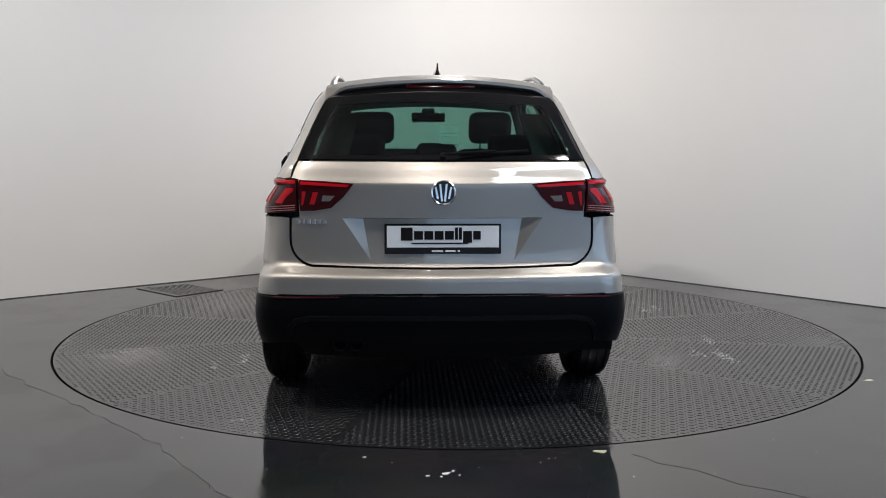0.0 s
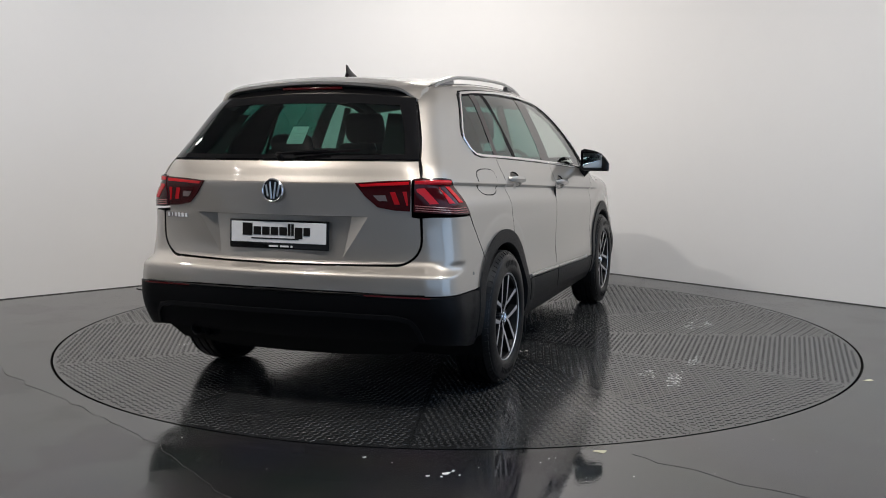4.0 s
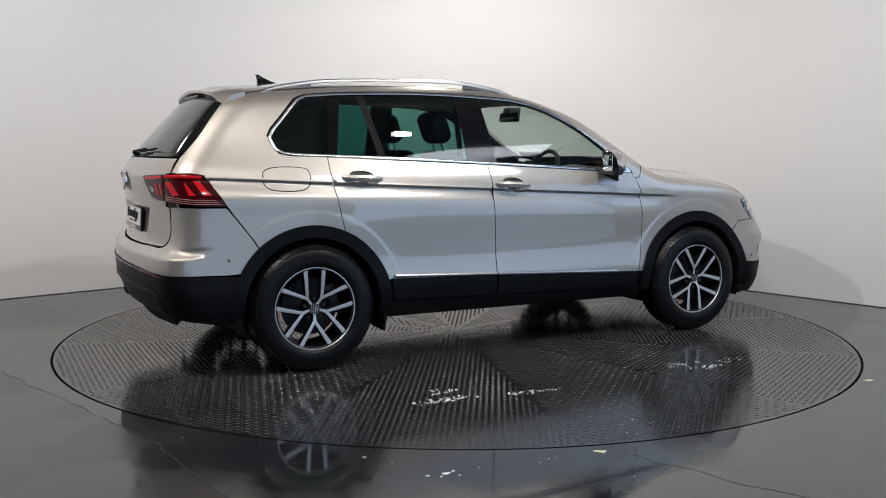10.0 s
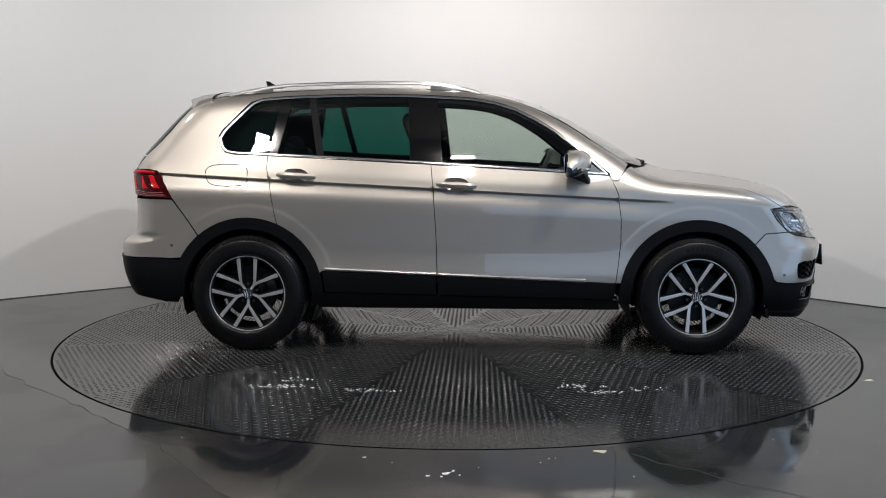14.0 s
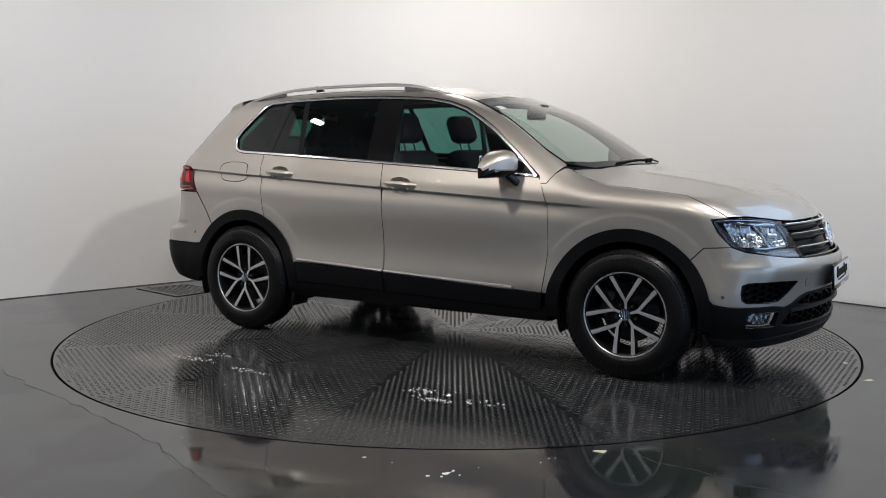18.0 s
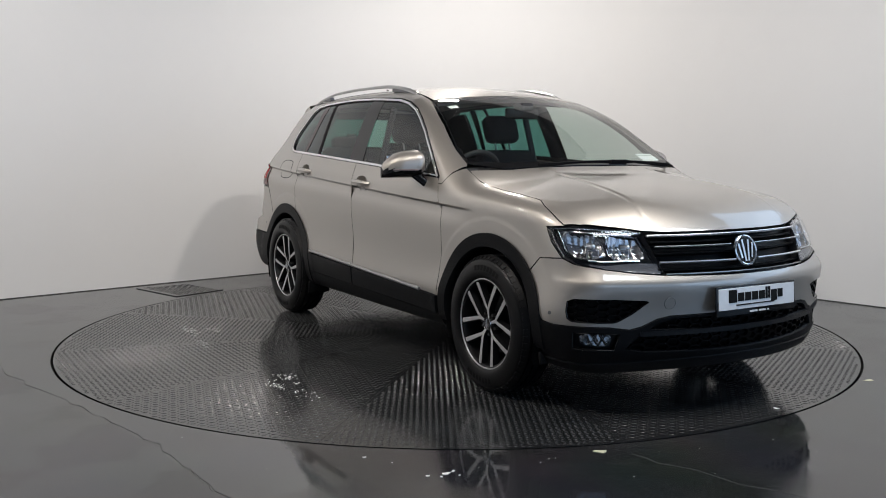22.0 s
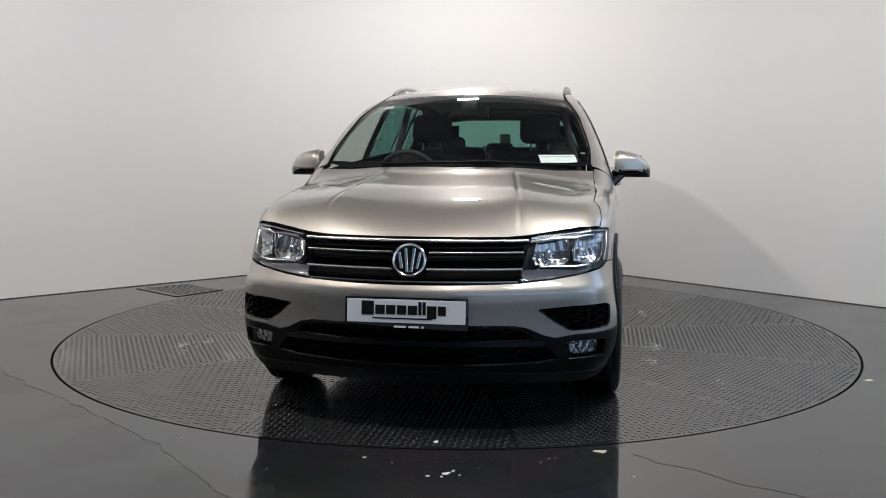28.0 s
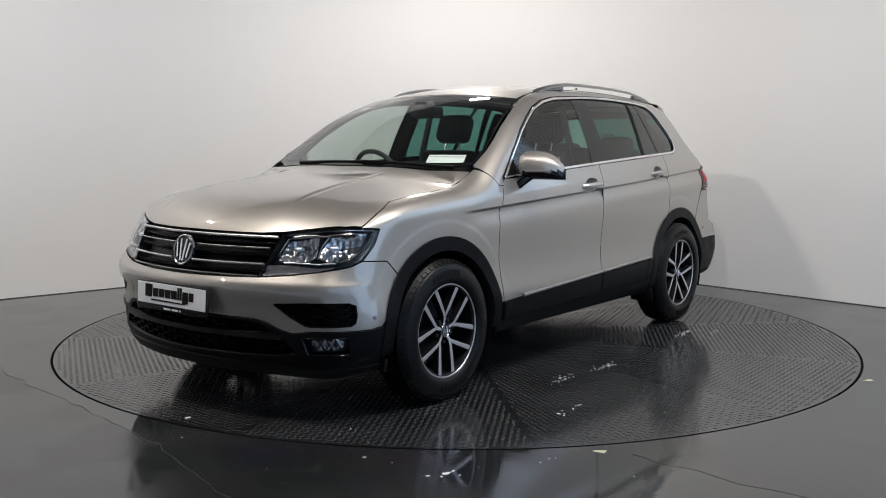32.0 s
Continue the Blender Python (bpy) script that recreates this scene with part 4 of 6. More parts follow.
lower = wide("lower_bumper", "nose", low_half, CLADDING, car, holes=[(both_ways(UPPER_GRILLE), 0), (both_ways(LOWER_GRILLE), 0), (FOG, 0)], stepping=.022, skirt=.03, lift=.004)
for g in (UPPER_GRILLE, LOWER_GRILLE):
    wide("grille_backing", "nose", g, GRILLE_BLACK, lower, lift=-.045, skirt=0, gap=-.02)
    v, f = honeycomb(both_ways(g), .036, -.010)
    mesh_object("grille_mesh", v, f, GRILLE_BLACK, lower, smooth=False)
pts, nrm = line_on([("f", y, .404 - .012 * abs(y)) for y in np.linspace(-.57, .57, 21)])
v, f = sweep(pts, nrm, [(-.014, -.02), (.014, -.02), (.012, .006), (-.008, .012)])
part("grille_bar", bm_from(v, f), CLADDING, lower)
spoiler_lip = [("f", 0, .283), ("f", .3, .279), ("f", .6, .268), ("f", .78, .260), ("s", 1.752, .266), ("s", 1.760, .232), ("f", .72, .212), ("f", .4, .224), ("f", 0, .230)]
wide("lip_spoiler", "nose", spoiler_lip, CLADDING, lower, lift=.009, skirt=.04, stepping=.026)
fog_obs = panel("fog_lamp", "nose", FOG, BEZEL, (lower, lower), BOTH, lift=-.045, skirt=0, gap=-.006)
FOG_BOWL = [("f", .675, .390), ("f", .745, .394), ("f", .812, .394), ("f", .805, .338), ("f", .74, .334), ("f", .688, .334)]
panel("fog_reflector", "nose", FOG_BOWL, FOG_SILVER, fog_obs, BOTH, rounds=1, stepping=.012, skirt=.01, lift=-.03,
      deep=lambda uv: -.030 + .005 * np.sin(uv[:, 0] * 330) * np.cos(uv[:, 1] * 210), sharp=20)
for o in panel("fog_lens", "nose", FOG_BOWL, LENS, fog_obs, BOTH, rounds=2, lift=-.012, skirt=0):
    o.visible_shadow = False
trim("fog_rim", FOG, .003, .008, GLOSS_BLACK, lower, BOTH, closed=True, lift=-.002)

# radiator grille between the lamps
GRILLE = [("f", 0, .842), ("f", .3, .841), ("f", .495, .836), ("f", .475, .75), ("f", .452, .665), ("f", .3, .660), ("f", 0, .658)]
grille = wide("radiator_grille", "front", GRILLE, GRILLE_BLACK, car, lift=-.045, skirt=0, gap=-.012)
for z, d in ((.812, -.018), (.762, -.020), (.690, -.018)):
    pts, nrm = line_on([("f", y, z) for y in np.linspace(-.478, .478, 17)], lift=d)
    v, f = sweep(pts, nrm, [(-.007, -.02), (.007, -.02), (.006, .004), (0, .009), (-.006, .004)])
    part("grille_slat", bm_from(v, f), GRILLE_BLACK, grille)
for y0, y1, z in ((-.492, .492, .829), (-.474, -.080, .782), (.080, .474, .782), (-.470, -.075, .714), (.075, .470, .714)):
    pts, nrm = line_on([("f", y, z) for y in np.linspace(y0, y1, 15)], lift=.004)
    v, f = sweep(pts, nrm, round_profile(.0035 if z == .782 else .006, .009, 10))
    part("chrome_bar", bm_from(v, f), GRILLE_CHROME, grille, "slim chrome grille bar")
pts, nrm = line_on([("f", y, .668) for y in np.linspace(-.455, .455, 15)], lift=-.006)
v, f = sweep(pts, nrm, round_profile(.004, .006, 8))
part("chrome_bar", bm_from(v, f), SATIN, grille)


def round_badge(place_at, normal, r, parent, name="badge", ground=None):
    """A chrome ring with four plain slanted bars over a dark disc."""
    m = Matrix.Translation(place_at) @ Vector(normal).to_track_quat("Z", "Y").to_matrix().to_4x4()
    bm = bmesh.new()
    tube(bm, r * .95, r * .93, .010, m @ Matrix.Translation((0, 0, .003)), 40)
    disc = part(name, bm, ground or GLOSS_BLACK, parent)
    prof = [(r * .84, .006), (r * .86, .012), (r * .93, .0145), (r, .011), (r * 1.01, .002)]
    verts, faces = turned(prof, 40)
    swap = Matrix(((1, 0, 0, 0), (0, 0, -1, 0), (0, 1, 0, 0), (0, 0, 0, 1)))
    bm = bm_from([m @ (swap @ Vector(v)) for v in verts], faces)
    part("ring", bm, CHROME, disc)
    bm = bmesh.new()
    for x0, y0, x1, y1 in ((-.62, .42, -.44, -.46), (-.26, .66, -.12, -.66), (.26, .66, .12, -.66), (.62, .42, .44, -.46)):
        a, b = Vector((x0, y0, 0)) * r, Vector((x1, y1, 0)) * r
        d = b - a
        block(bm, (d.length + r * .10, r * .17, .006), m @ Matrix.Translation((a + b) / 2 + Vector((0, 0, .010))) @ Matrix.Rotation(math.atan2(d.y, d.x), 4, "Z"), .0015, 1)
    part("stroke", bm, CHROME, disc)
    return disc


c = place(("f", 0, .752))
round_badge(Vector(c) + Vector((.004, 0, 0)), (1, 0, .25), .073, grille)

# ---------------------------------------------------------------- headlamps
HEAD = [("s", 1.762, .865), ("s", 1.80, .869), ("s", 1.842, .872), ("f", .745, .877), ("f", .66, .871), ("f", .58, .861), ("f", .503, .848), ("f", .482, .75), ("f", .460, .666), ("f", .60, .676), ("f", .70, .690), ("s", 1.93, .711), ("s", 1.87, .735), ("s", 1.80, .800)]
heads = panel("headlamp", "nose", HEAD, BEZEL, car, BOTH, "clear headlamp with two bright reflector bowls", lift=-.060, skirt=0, gap=-.004, stepping=.025)
for o in panel("lens", "nose", HEAD, LENS, heads, BOTH, lift=.001, skirt=.0, stepping=.025, gap=.003):
    o.visible_shadow = False
# housing wall between lens and back
pts, nrm = line_on(HEAD, closed=True, stepping=.02)
for i, s in enumerate(BOTH):
    v = np.concatenate([pts - nrm * .004, pts - nrm * .062]) * (1, s, 1)
    k = len(pts)
    mesh_object("housing", v, [(q, (q + 1) % k, (q + 1) % k + k, q + k) for q in range(k)], BEZEL, heads[i])


def lamp_cell(outline, name, depth, ripple):
    return panel(name, "nose", outline, REFLECTOR, heads, BOTH, rounds=0, stepping=.008, skirt=.0, gap=0, sharp=22,
                 deep=lambda uv: -.018 - depth * np.clip(1 - ((uv[:, 0] - uv[:, 0].mean()) / .10)**2 - ((uv[:, 1] - uv[:, 1].mean()) / .075)**2, 0, 1) + ripple * 2.2 * np.sign(np.sin(uv[:, 0] * 210)) * np.sin(uv[:, 0] * 210)**2 + ripple * np.sin(uv[:, 1] * 170))


OUTER_CELL = [("s", 1.818, .853), ("f", .76, .856), ("f", .704, .848), ("f", .688, .800), ("f", .688, .748), ("f", .74, .732), ("s", 1.925, .738), ("s", 1.878, .768)]
INNER_CELL = [("f", .664, .842), ("f", .59, .836), ("f", .532, .828), ("f", .520, .770), ("f", .528, .734), ("f", .648, .732), ("f", .672, .760)]
lamp_cell(OUTER_CELL, "outer_reflector", .042, .0012)
lamp_cell(INNER_CELL, "inner_reflector", .036, .0012)
trim("cell_rim", OUTER_CELL, .0022, .004, REFLECTOR, heads, BOTH, closed=True, lift=-.014, stepping=.012)
trim("cell_rim", INNER_CELL, .0022, .004, REFLECTOR, heads, BOTH, closed=True, lift=-.014, stepping=.012)
for cell_y, cell_z in ((.735, .800), (.590, .795)):
    c = place(("f", cell_y, cell_z))
    n = grad(c[None])[0]
    for i, s in enumerate(BOTH):
        bm = bmesh.new()
        mm = Matrix.Translation(Vector((c - n * .035) * (1, s, 1))) @ Vector((1, 0, 0)).to_track_quat("Z", "Y").to_matrix().to_4x4()
        tube(bm, .014, .011, .03, mm, 16)
        bmesh.ops.create_uvsphere(bm, u_segments=16, v_segments=10, radius=.0125, matrix=mm @ Matrix.Translation((0, 0, .018)))
        part("bulb_cap", bm, LAMP_CHROME, heads[i])
# silver running-light strip under the cells, prismatic strip below it
DRL = [("f", .76, .729), ("f", .70, .724), ("f", .62, .727), ("f", .55, .728)]
trim("running_light", DRL, .0035, .004, LAMP_CHROME, heads, BOTH, lift=-.014, stepping=.012)
PRISM = [("f", .475, .716), ("f", .58, .718), ("f", .70, .708), ("f", .76, .714), ("f", .76, .704), ("f", .68, .693), ("f", .58, .682), ("f", .472, .674)]
panel("prism_strip", "nose", PRISM, PRISM_GREY, heads, BOTH, stepping=.008, skirt=0, gap=0, deep=lambda uv: -.018 + .003 * np.abs(np.sin(uv[:, 0] * 240)))
trim("cell_strip", [("f", .775, .853), ("f", .735, .852), ("f", .685, .842), ("f", .63, .846), ("f", .55, .838)], .0055, .003, REFLECTOR, heads, BOTH, lift=-.012, stepping=.015)
top_run_pts = [("s", 1.785, .861), ("f", .80, .8665), ("f", .745, .868), ("f", .66, .862), ("f", .58, .8525), ("f", .52, .844)]
trim("upper_strip", top_run_pts, .0036, .004, REFLECTOR, heads, BOTH, lift=-.010, stepping=.015)
trim("outer_strip", [("s", 1.780, .856), ("s", 1.816, .800), ("s", 1.878, .736)], .0030, .004, REFLECTOR, heads, BOTH, lift=-.010, stepping=.015)

# ---------------------------------------------------------------- tailgate and rear bumper
RECESS = [(-.455, .914), (.455, .914), (.325, .717), (-.325, .717)]


def recess_depth(uv):
    """How far the plate recess is pressed in: deepest under its upper edge, running out at its foot, sloping at its ends."""
    y, z = np.abs(uv[:, 0]), uv[:, 1]
    t = np.clip((.914 - z) / .197, 0, 1)
    side = (.455 - .13 * t) - y
    deep = np.minimum(.042 * (1 - t), np.clip(side, 0, 1) * .48)
    return -np.clip(np.minimum(deep, (.914 - z) * 4), 0, 1)


GATE = [("r", 0, 1.166), ("r", .3, 1.166), ("r", .660, 1.166), ("r", .688, 1.088), ("r", .655, 1.083), ("r", .652, .914), ("r", .687, .908), ("r", .690, .85)] + [("r", .580 + .110 * math.cos(radians(a)), .805 + .110 * math.sin(radians(a))) for a in range(0, -86, -12)] + [("r", .3, .690), ("r", 0, .688)]


def inset_rows():
    rows = [[(-.325, .717), (-.455, .914), (.455, .914), (.325, .717), (-.325, .717)], [(-.367, .9035), (.367, .9035)]]
    rows += [[(e * .367, .9035), (e * .327, .722)] for e in (1, -1)] + [[(e * .448, .911), (e * .370, .9035)] for e in (1, -1)]
    return [from_flat("rear", resample(r, .02)) for r in rows]


gate_flat = whole(GATE)
gate_rows = [from_flat("rear", np.stack([np.arange(-.68, .681, .02), np.full(69, z)], 1)) for z in (.6935, .699, .705, .711, 1.040, 1.052, 1.061, 1.069, 1.077, 1.088)]
gate = panel("tailgate", "rear", gate_flat, PAINT, car, deep=recess_depth, folds=inset_rows() + gate_rows, stepping=.024, sharp=9)[0]
rear_half = [("r", 0, .684), ("r", .3, .686), ("r", .500, .689)] + [("r", .580 + .116 * math.cos(radians(a)), .805 + .116 * math.sin(radians(a))) for a in range(-84, 1, 12)] + [("r", .696, .85), ("r", .695, .910), ("r", .74, .913), ("s", -1.95, .910), ("s", -1.80, .908), ("s", -1.668, .735)]
rear_half += arc(-AXLE, CLAD_R - .006, 131.4, 152, 7) + [("s", -1.80, .555), ("r", .70, .564), ("r", .4, .575), ("r", 0, .579)]
tail_rows = [from_flat("tail", np.stack([np.arange(-.80, .801, .022), np.full(73, z)], 1)) for z in (.615, .630, .641, .650, .658, .668, .680)]
rbumper = wide("rear_bumper", "tail", rear_half, PAINT, car, stepping=.022, skirt=.02, folds=tail_rows)
black_half = [("r", 0, .576), ("r", .4, .572), ("r", .70, .561), ("s", -1.80, .552), ("s", -1.745, .545), ("s", -1.755, .45), ("s", -1.760, .36), ("s", -1.768, .285), ("s", -1.86, .292), ("s", -1.95, .312), ("r", .74, .335), ("r", .6, .345), ("r", .3, .345), ("r", 0, .345)]
rblack = wide("lower_bumper", "tail", black_half, CLADDING, car, stepping=.028, skirt=.05, lift=.006)
ridge = [(.708, .350), (.692, .415), (.665, .447), (.60, .462), (.3, .467), (0, .468)]
pts, nrm = line_on([("r", y, z) for y, z in ridge] + [("r", -y, z) for y, z in ridge[-2::-1]])
v, f = sweep(pts, nrm, [(-.020, -.012), (.016, -.012), (.012, .012), (-.008, .016)])
part("bumper_ridge", bm_from(v, f), CLADDING, rblack)
valance = [("r", 0, .345), ("r", .5, .343), ("r", .70, .333), ("r", .62, .255), ("r", .3, .240), ("r", 0, .238)]
wide("valance", "tail", valance, MATT_BLACK, rblack, lift=-.02, skirt=.04)
# black bead that draws the shadow below the painted bumper's edge
trim("shadow_line", [("r", y, .567) for y in (.74, .4, 0, -.4, -.74)], .004, .004, GLOSS_BLACK, rblack, lift=.006)
REFL = [("r", .462, .569), ("r", .715, .563), ("r", .765, .561), ("r", .765, .550), ("r", .715, .552), ("r", .462, .558)]
panel("red_reflector", "tail", REFL, RED_REFLEX, rblack, BOTH, "narrow red reflector", lift=.011, skirt=.006)
for y in (.468, .392):
    bm = bmesh.new()
    verts, faces = turned([(.030, .10), (.033, .10), (.036, 0), (.033, -.055), (.030, -.058), (.026, -.05), (.026, .09)], 28)
    pipe = bm_from([(v[1] - 2.085, v[0] + y, v[2] + .335) for v in verts], faces)
    bm.free()
    # matt black stands for the shade that hides the tips
    part("exhaust_tip", pipe, MATT_BLACK, car, "dull dark steel exhaust tip")

# tail lamps: the outer piece on the body, the inner one on the gate
OUTER_LAMP = [("r", .657, 1.084), ("r", .70, 1.088), ("s", -2.0, 1.086), ("s", -1.905, 1.080), ("s", -1.85, 1.0), ("s", -1.795, .914), ("s", -1.90, .917), ("r", .76, .927), ("r", .657, .936)]
INNER_LAMP = [("r", .395, 1.068), ("r", .52, 1.076), ("r", .649, 1.081), ("r", .647, .938), ("r", .58, .941), ("r", .50, .955), ("r", .445, 1.005)]
outer_lamps = panel("tail_lamp", "tail", OUTER_LAMP, RED_DARK, car, BOTH, "dark red tail lamp with bright red light guides", lift=.004, skirt=.02, stepping=.02)
inner_lamps = panel("tail_lamp", "tail", INNER_LAMP, RED_DARK, (gate, gate), BOTH, "dark red tail lamp with bright red light guides", lift=.006, skirt=.012, stepping=.02)
for pts_ in ([("r", .672, 1.045), ("r", .705, 1.046), ("r", .765, .972), ("r", .728, .970), ("r", .700, 1.005), ("r", .672, 1.030)],
             [("r", .748, 1.047), ("s", -2.0, 1.049), ("s", -1.945, .970), ("s", -1.985, .970)],
             [("s", -1.962, 1.049), ("s", -1.925, 1.048), ("s", -1.868, .970), ("s", -1.915, .970)]):
    panel("light_guide", "tail", pts_, RED_LENS, outer_lamps, BOTH, lift=.0065, skirt=.003, stepping=.02)
panel("light_guide", "tail", [("r", .664, 1.078), ("s", -2.0, 1.079), ("s", -1.915, 1.074), ("s", -1.904, 1.058), ("s", -2.0, 1.062), ("r", .664, 1.061)], RED_LENS, outer_lamps, BOTH, lift=.0065, skirt=.003, stepping=.02)
for z in (.950, .940, .930):
    trim("lens_rib", [("r", .668, z + .016), ("r", .75, z + .009), ("s", -1.95, z - .002), ("s", -1.83 - (z - .93), z - .003)], .0024, .003, PINK_LENS, outer_lamps, BOTH, lift=.004)
for pts_ in ([("r", .415, 1.063), ("r", .644, 1.074), ("r", .644, 1.058), ("r", .428, 1.049)],
             [("r", .556, 1.030), ("r", .585, 1.031), ("r", .604, .970), ("r", .575, .970)],
             [("r", .612, 1.032), ("r", .636, 1.033), ("r", .640, .965), ("r", .628, .965)]):
    panel("light_guide", "tail", pts_, RED_LENS, inner_lamps, BOTH, lift=.0085, skirt=.003, stepping=.02)
panel("reverse_lamp", "tail", [("r", .480, 1.014), ("r", .540, 1.016), ("r", .548, .985), ("r", .505, .985)], SMOKE_LENS, inner_lamps, BOTH, lift=.0085, skirt=.003, stepping=.02)
c = place(("r", 0, 1.028))
round_badge(Vector(c) - Vector((.004, 0, 0)), (-1, 0, .06), .056, gate)
# model lettering as plain chrome bars
for k, w in enumerate((.020, .010, .022, .022, .022, .022)):
    bm = bmesh.new()
    y = .655 - .024 * k
    c = place(("r", y, .893))
    block(bm, (.006, w * .86, .022), Matrix.Translation((c[0] - .004, y, .893)) @ Matrix.Rotation(-.26, 4, "Z"), .001, 1)
    part("letter_bar", bm, CHROME, gate)

# rear window, roof spoiler, wiper
REAR_RIM = [("r", 0, 1.172), ("r", .35, 1.172), ("r", .660, 1.172), ("r", .631, 1.26), ("r", .590, 1.36), ("r", .549, 1.45), ("r", .525, 1.515), ("r", .3, 1.545), ("r", 0, 1.552)]
REAR_IN = [("r", 0, 1.195), ("r", .35, 1.195), ("r", .590, 1.198), ("r", .563, 1.28), ("r", .525, 1.36), ("r", .487, 1.425), ("r", .3, 1.437), ("r", 0, 1.440)]
hole = both_ways(REAR_IN)
rear_glass = wide("rear_window", "rear", REAR_IN, GLASS_REAR, gate, skirt=0, gap=-.001, stepping=.05)
rear_glass.visible_shadow = False
wide("rear_window_border", "rear", REAR_RIM, GLOSS_BLACK, gate, holes=[(hole, 0)], skirt=.006, stepping=.03)


def roof_spoiler():
    """A wing that carries the roof line back over the rear window."""
    rows = []
    ys = np.linspace(-.555, .555, 33)
    for y in ys:
        a = abs(y)
        zr = float(ROOF(np.array([-1.62]))[0][0]) - .16 * a * a
        bow = .10 * a**2 + .10 * max(a - .46, 0) * 3
        drop = .55 * max(a - .47, 0)
        tip_x = -1.800 + bow
        top0 = (-1.615, y, zr + .004 - drop * .15)
        top1 = (-1.70, y, zr - .004 - drop * .5)
        tip = (tip_x, y, zr - .030 - drop)
        tip2 = (tip_x + .002, y, zr - .044 - drop)
        und = (tip_x + .055, y, zr - .062 - drop)
        und2 = (-1.66 + bow * .6, y, zr - .088 - drop * .6)
        rows.append([top0, top1, tip, tip2, und, und2])
    k = len(rows[0])
    verts = [p for r in rows for p in r]
    faces = [(i * k + q, i * k + q + 1, (i + 1) * k + q + 1, (i + 1) * k + q) for i in range(len(rows) - 1) for q in range(k - 1)]
    faces += [tuple(range(k)), tuple(range((len(rows) - 1) * k, len(rows) * k))]
    return bm_from(verts, faces)


spoiler = part("roof_spoiler", roof_spoiler(), PAINT, gate, sharp=50)
bm = bmesh.new()
block(bm, (.012, .33, .018), Matrix.Translation((-1.782, 0, 1.517)) @ Matrix.Rotation(.45, 4, "Y"), .004)
part("brake_light", bm, RED_DARK, spoiler, "long dark red high-level brake light")
bm = bmesh.new()
c0, c1 = Vector(place(("r", 0, 1.178))), Vector(place(("r", -.40, 1.205)))
n = Vector((-.75, 0, .66))
tube(bm, .016, .013, .030, Matrix.Translation(c0 + n * .015) @ n.to_track_quat("Z", "Y").to_matrix().to_4x4(), 18)
wiper = part("rear_wiper", bm, MATT_BLACK, gate)
d = c1 - c0
bm = bmesh.new()
block(bm, (d.length * .62, .011, .010), Matrix.Translation(c0 + d * .30 + n * .030) @ d.to_track_quat("X", "Z").to_matrix().to_4x4(), .004)
part("arm", bm, MATT_BLACK, wiper)
bm = bmesh.new()
block(bm, (d.length * .80, .006, .012), Matrix.Translation(c0 + d * .58 + n * .016) @ d.to_track_quat("X", "Z").to_matrix().to_4x4(), .003)
part("blade", bm, MATT_BLACK, wiper)


# ---------------------------------------------------------------- plates: dealer lettering as plain bars
def number_plate(parent, centre, facing, tilt):
    """A white plate in a black holder; the writing as plain bars."""
    m = Matrix.Translation(centre) @ (Matrix.Rotation(radians(90), 4, "Z") if facing > 0 else Matrix.Rotation(radians(-90), 4, "Z")) @ Matrix.Rotation(radians(90 + tilt), 4, "X")
    bm = bmesh.new()
    block(bm, (.528, .136, .012), m @ Matrix.Translation((0, 0, .004)), .004)
    holder = part("plate_holder", bm, GLOSS_BLACK, parent)
    bm = bmesh.new()
    block(bm, (.506, .098, .004), m @ Matrix.Translation((0, .010, .0115)), .001, 1)
    part("plate_face", bm, PLATE_WHITE, holder, "white plate with black bars for lettering")
    x = -.192
    for w, y0, y1 in ((.050, -.016, .040), (.038, -.012, .024), (.038, -.012, .024), (.038, -.012, .024), (.038, -.012, .024), (.013, -.012, .040), (.013, -.012, .040), (.038, -.026, .024), (.032, -.012, .024)):
        bm = bmesh.new()
        w *= 1.14
        block(bm, (w * .93, y1 - y0 + .003, .002), m @ Matrix.Translation((x + w / 2, .010 + (y0 + y1) / 2, .0145)))
        part("letter_bar", bm, INK, holder)
        x += w + .003
    bm = bmesh.new()
    block(bm, (.255, .006, .002), m @ Matrix.Translation((-.015, -.020, .0145)))
    part("underline_bar", bm, INK, holder)
    for x0, w in ((-.025, .050), (.034, .045), (.072, .010)):
        bm = bmesh.new()
        block(bm, (w, .008, .002), m @ Matrix.Translation((x0, -.055, .0108)))
        part("small_print_bar", bm, INK_WHITE, holder)


number_plate(bumper, (2.266, 0, .536), 1, -4)
number_plate(gate, (-2.134, 0, .818), -1, -3)

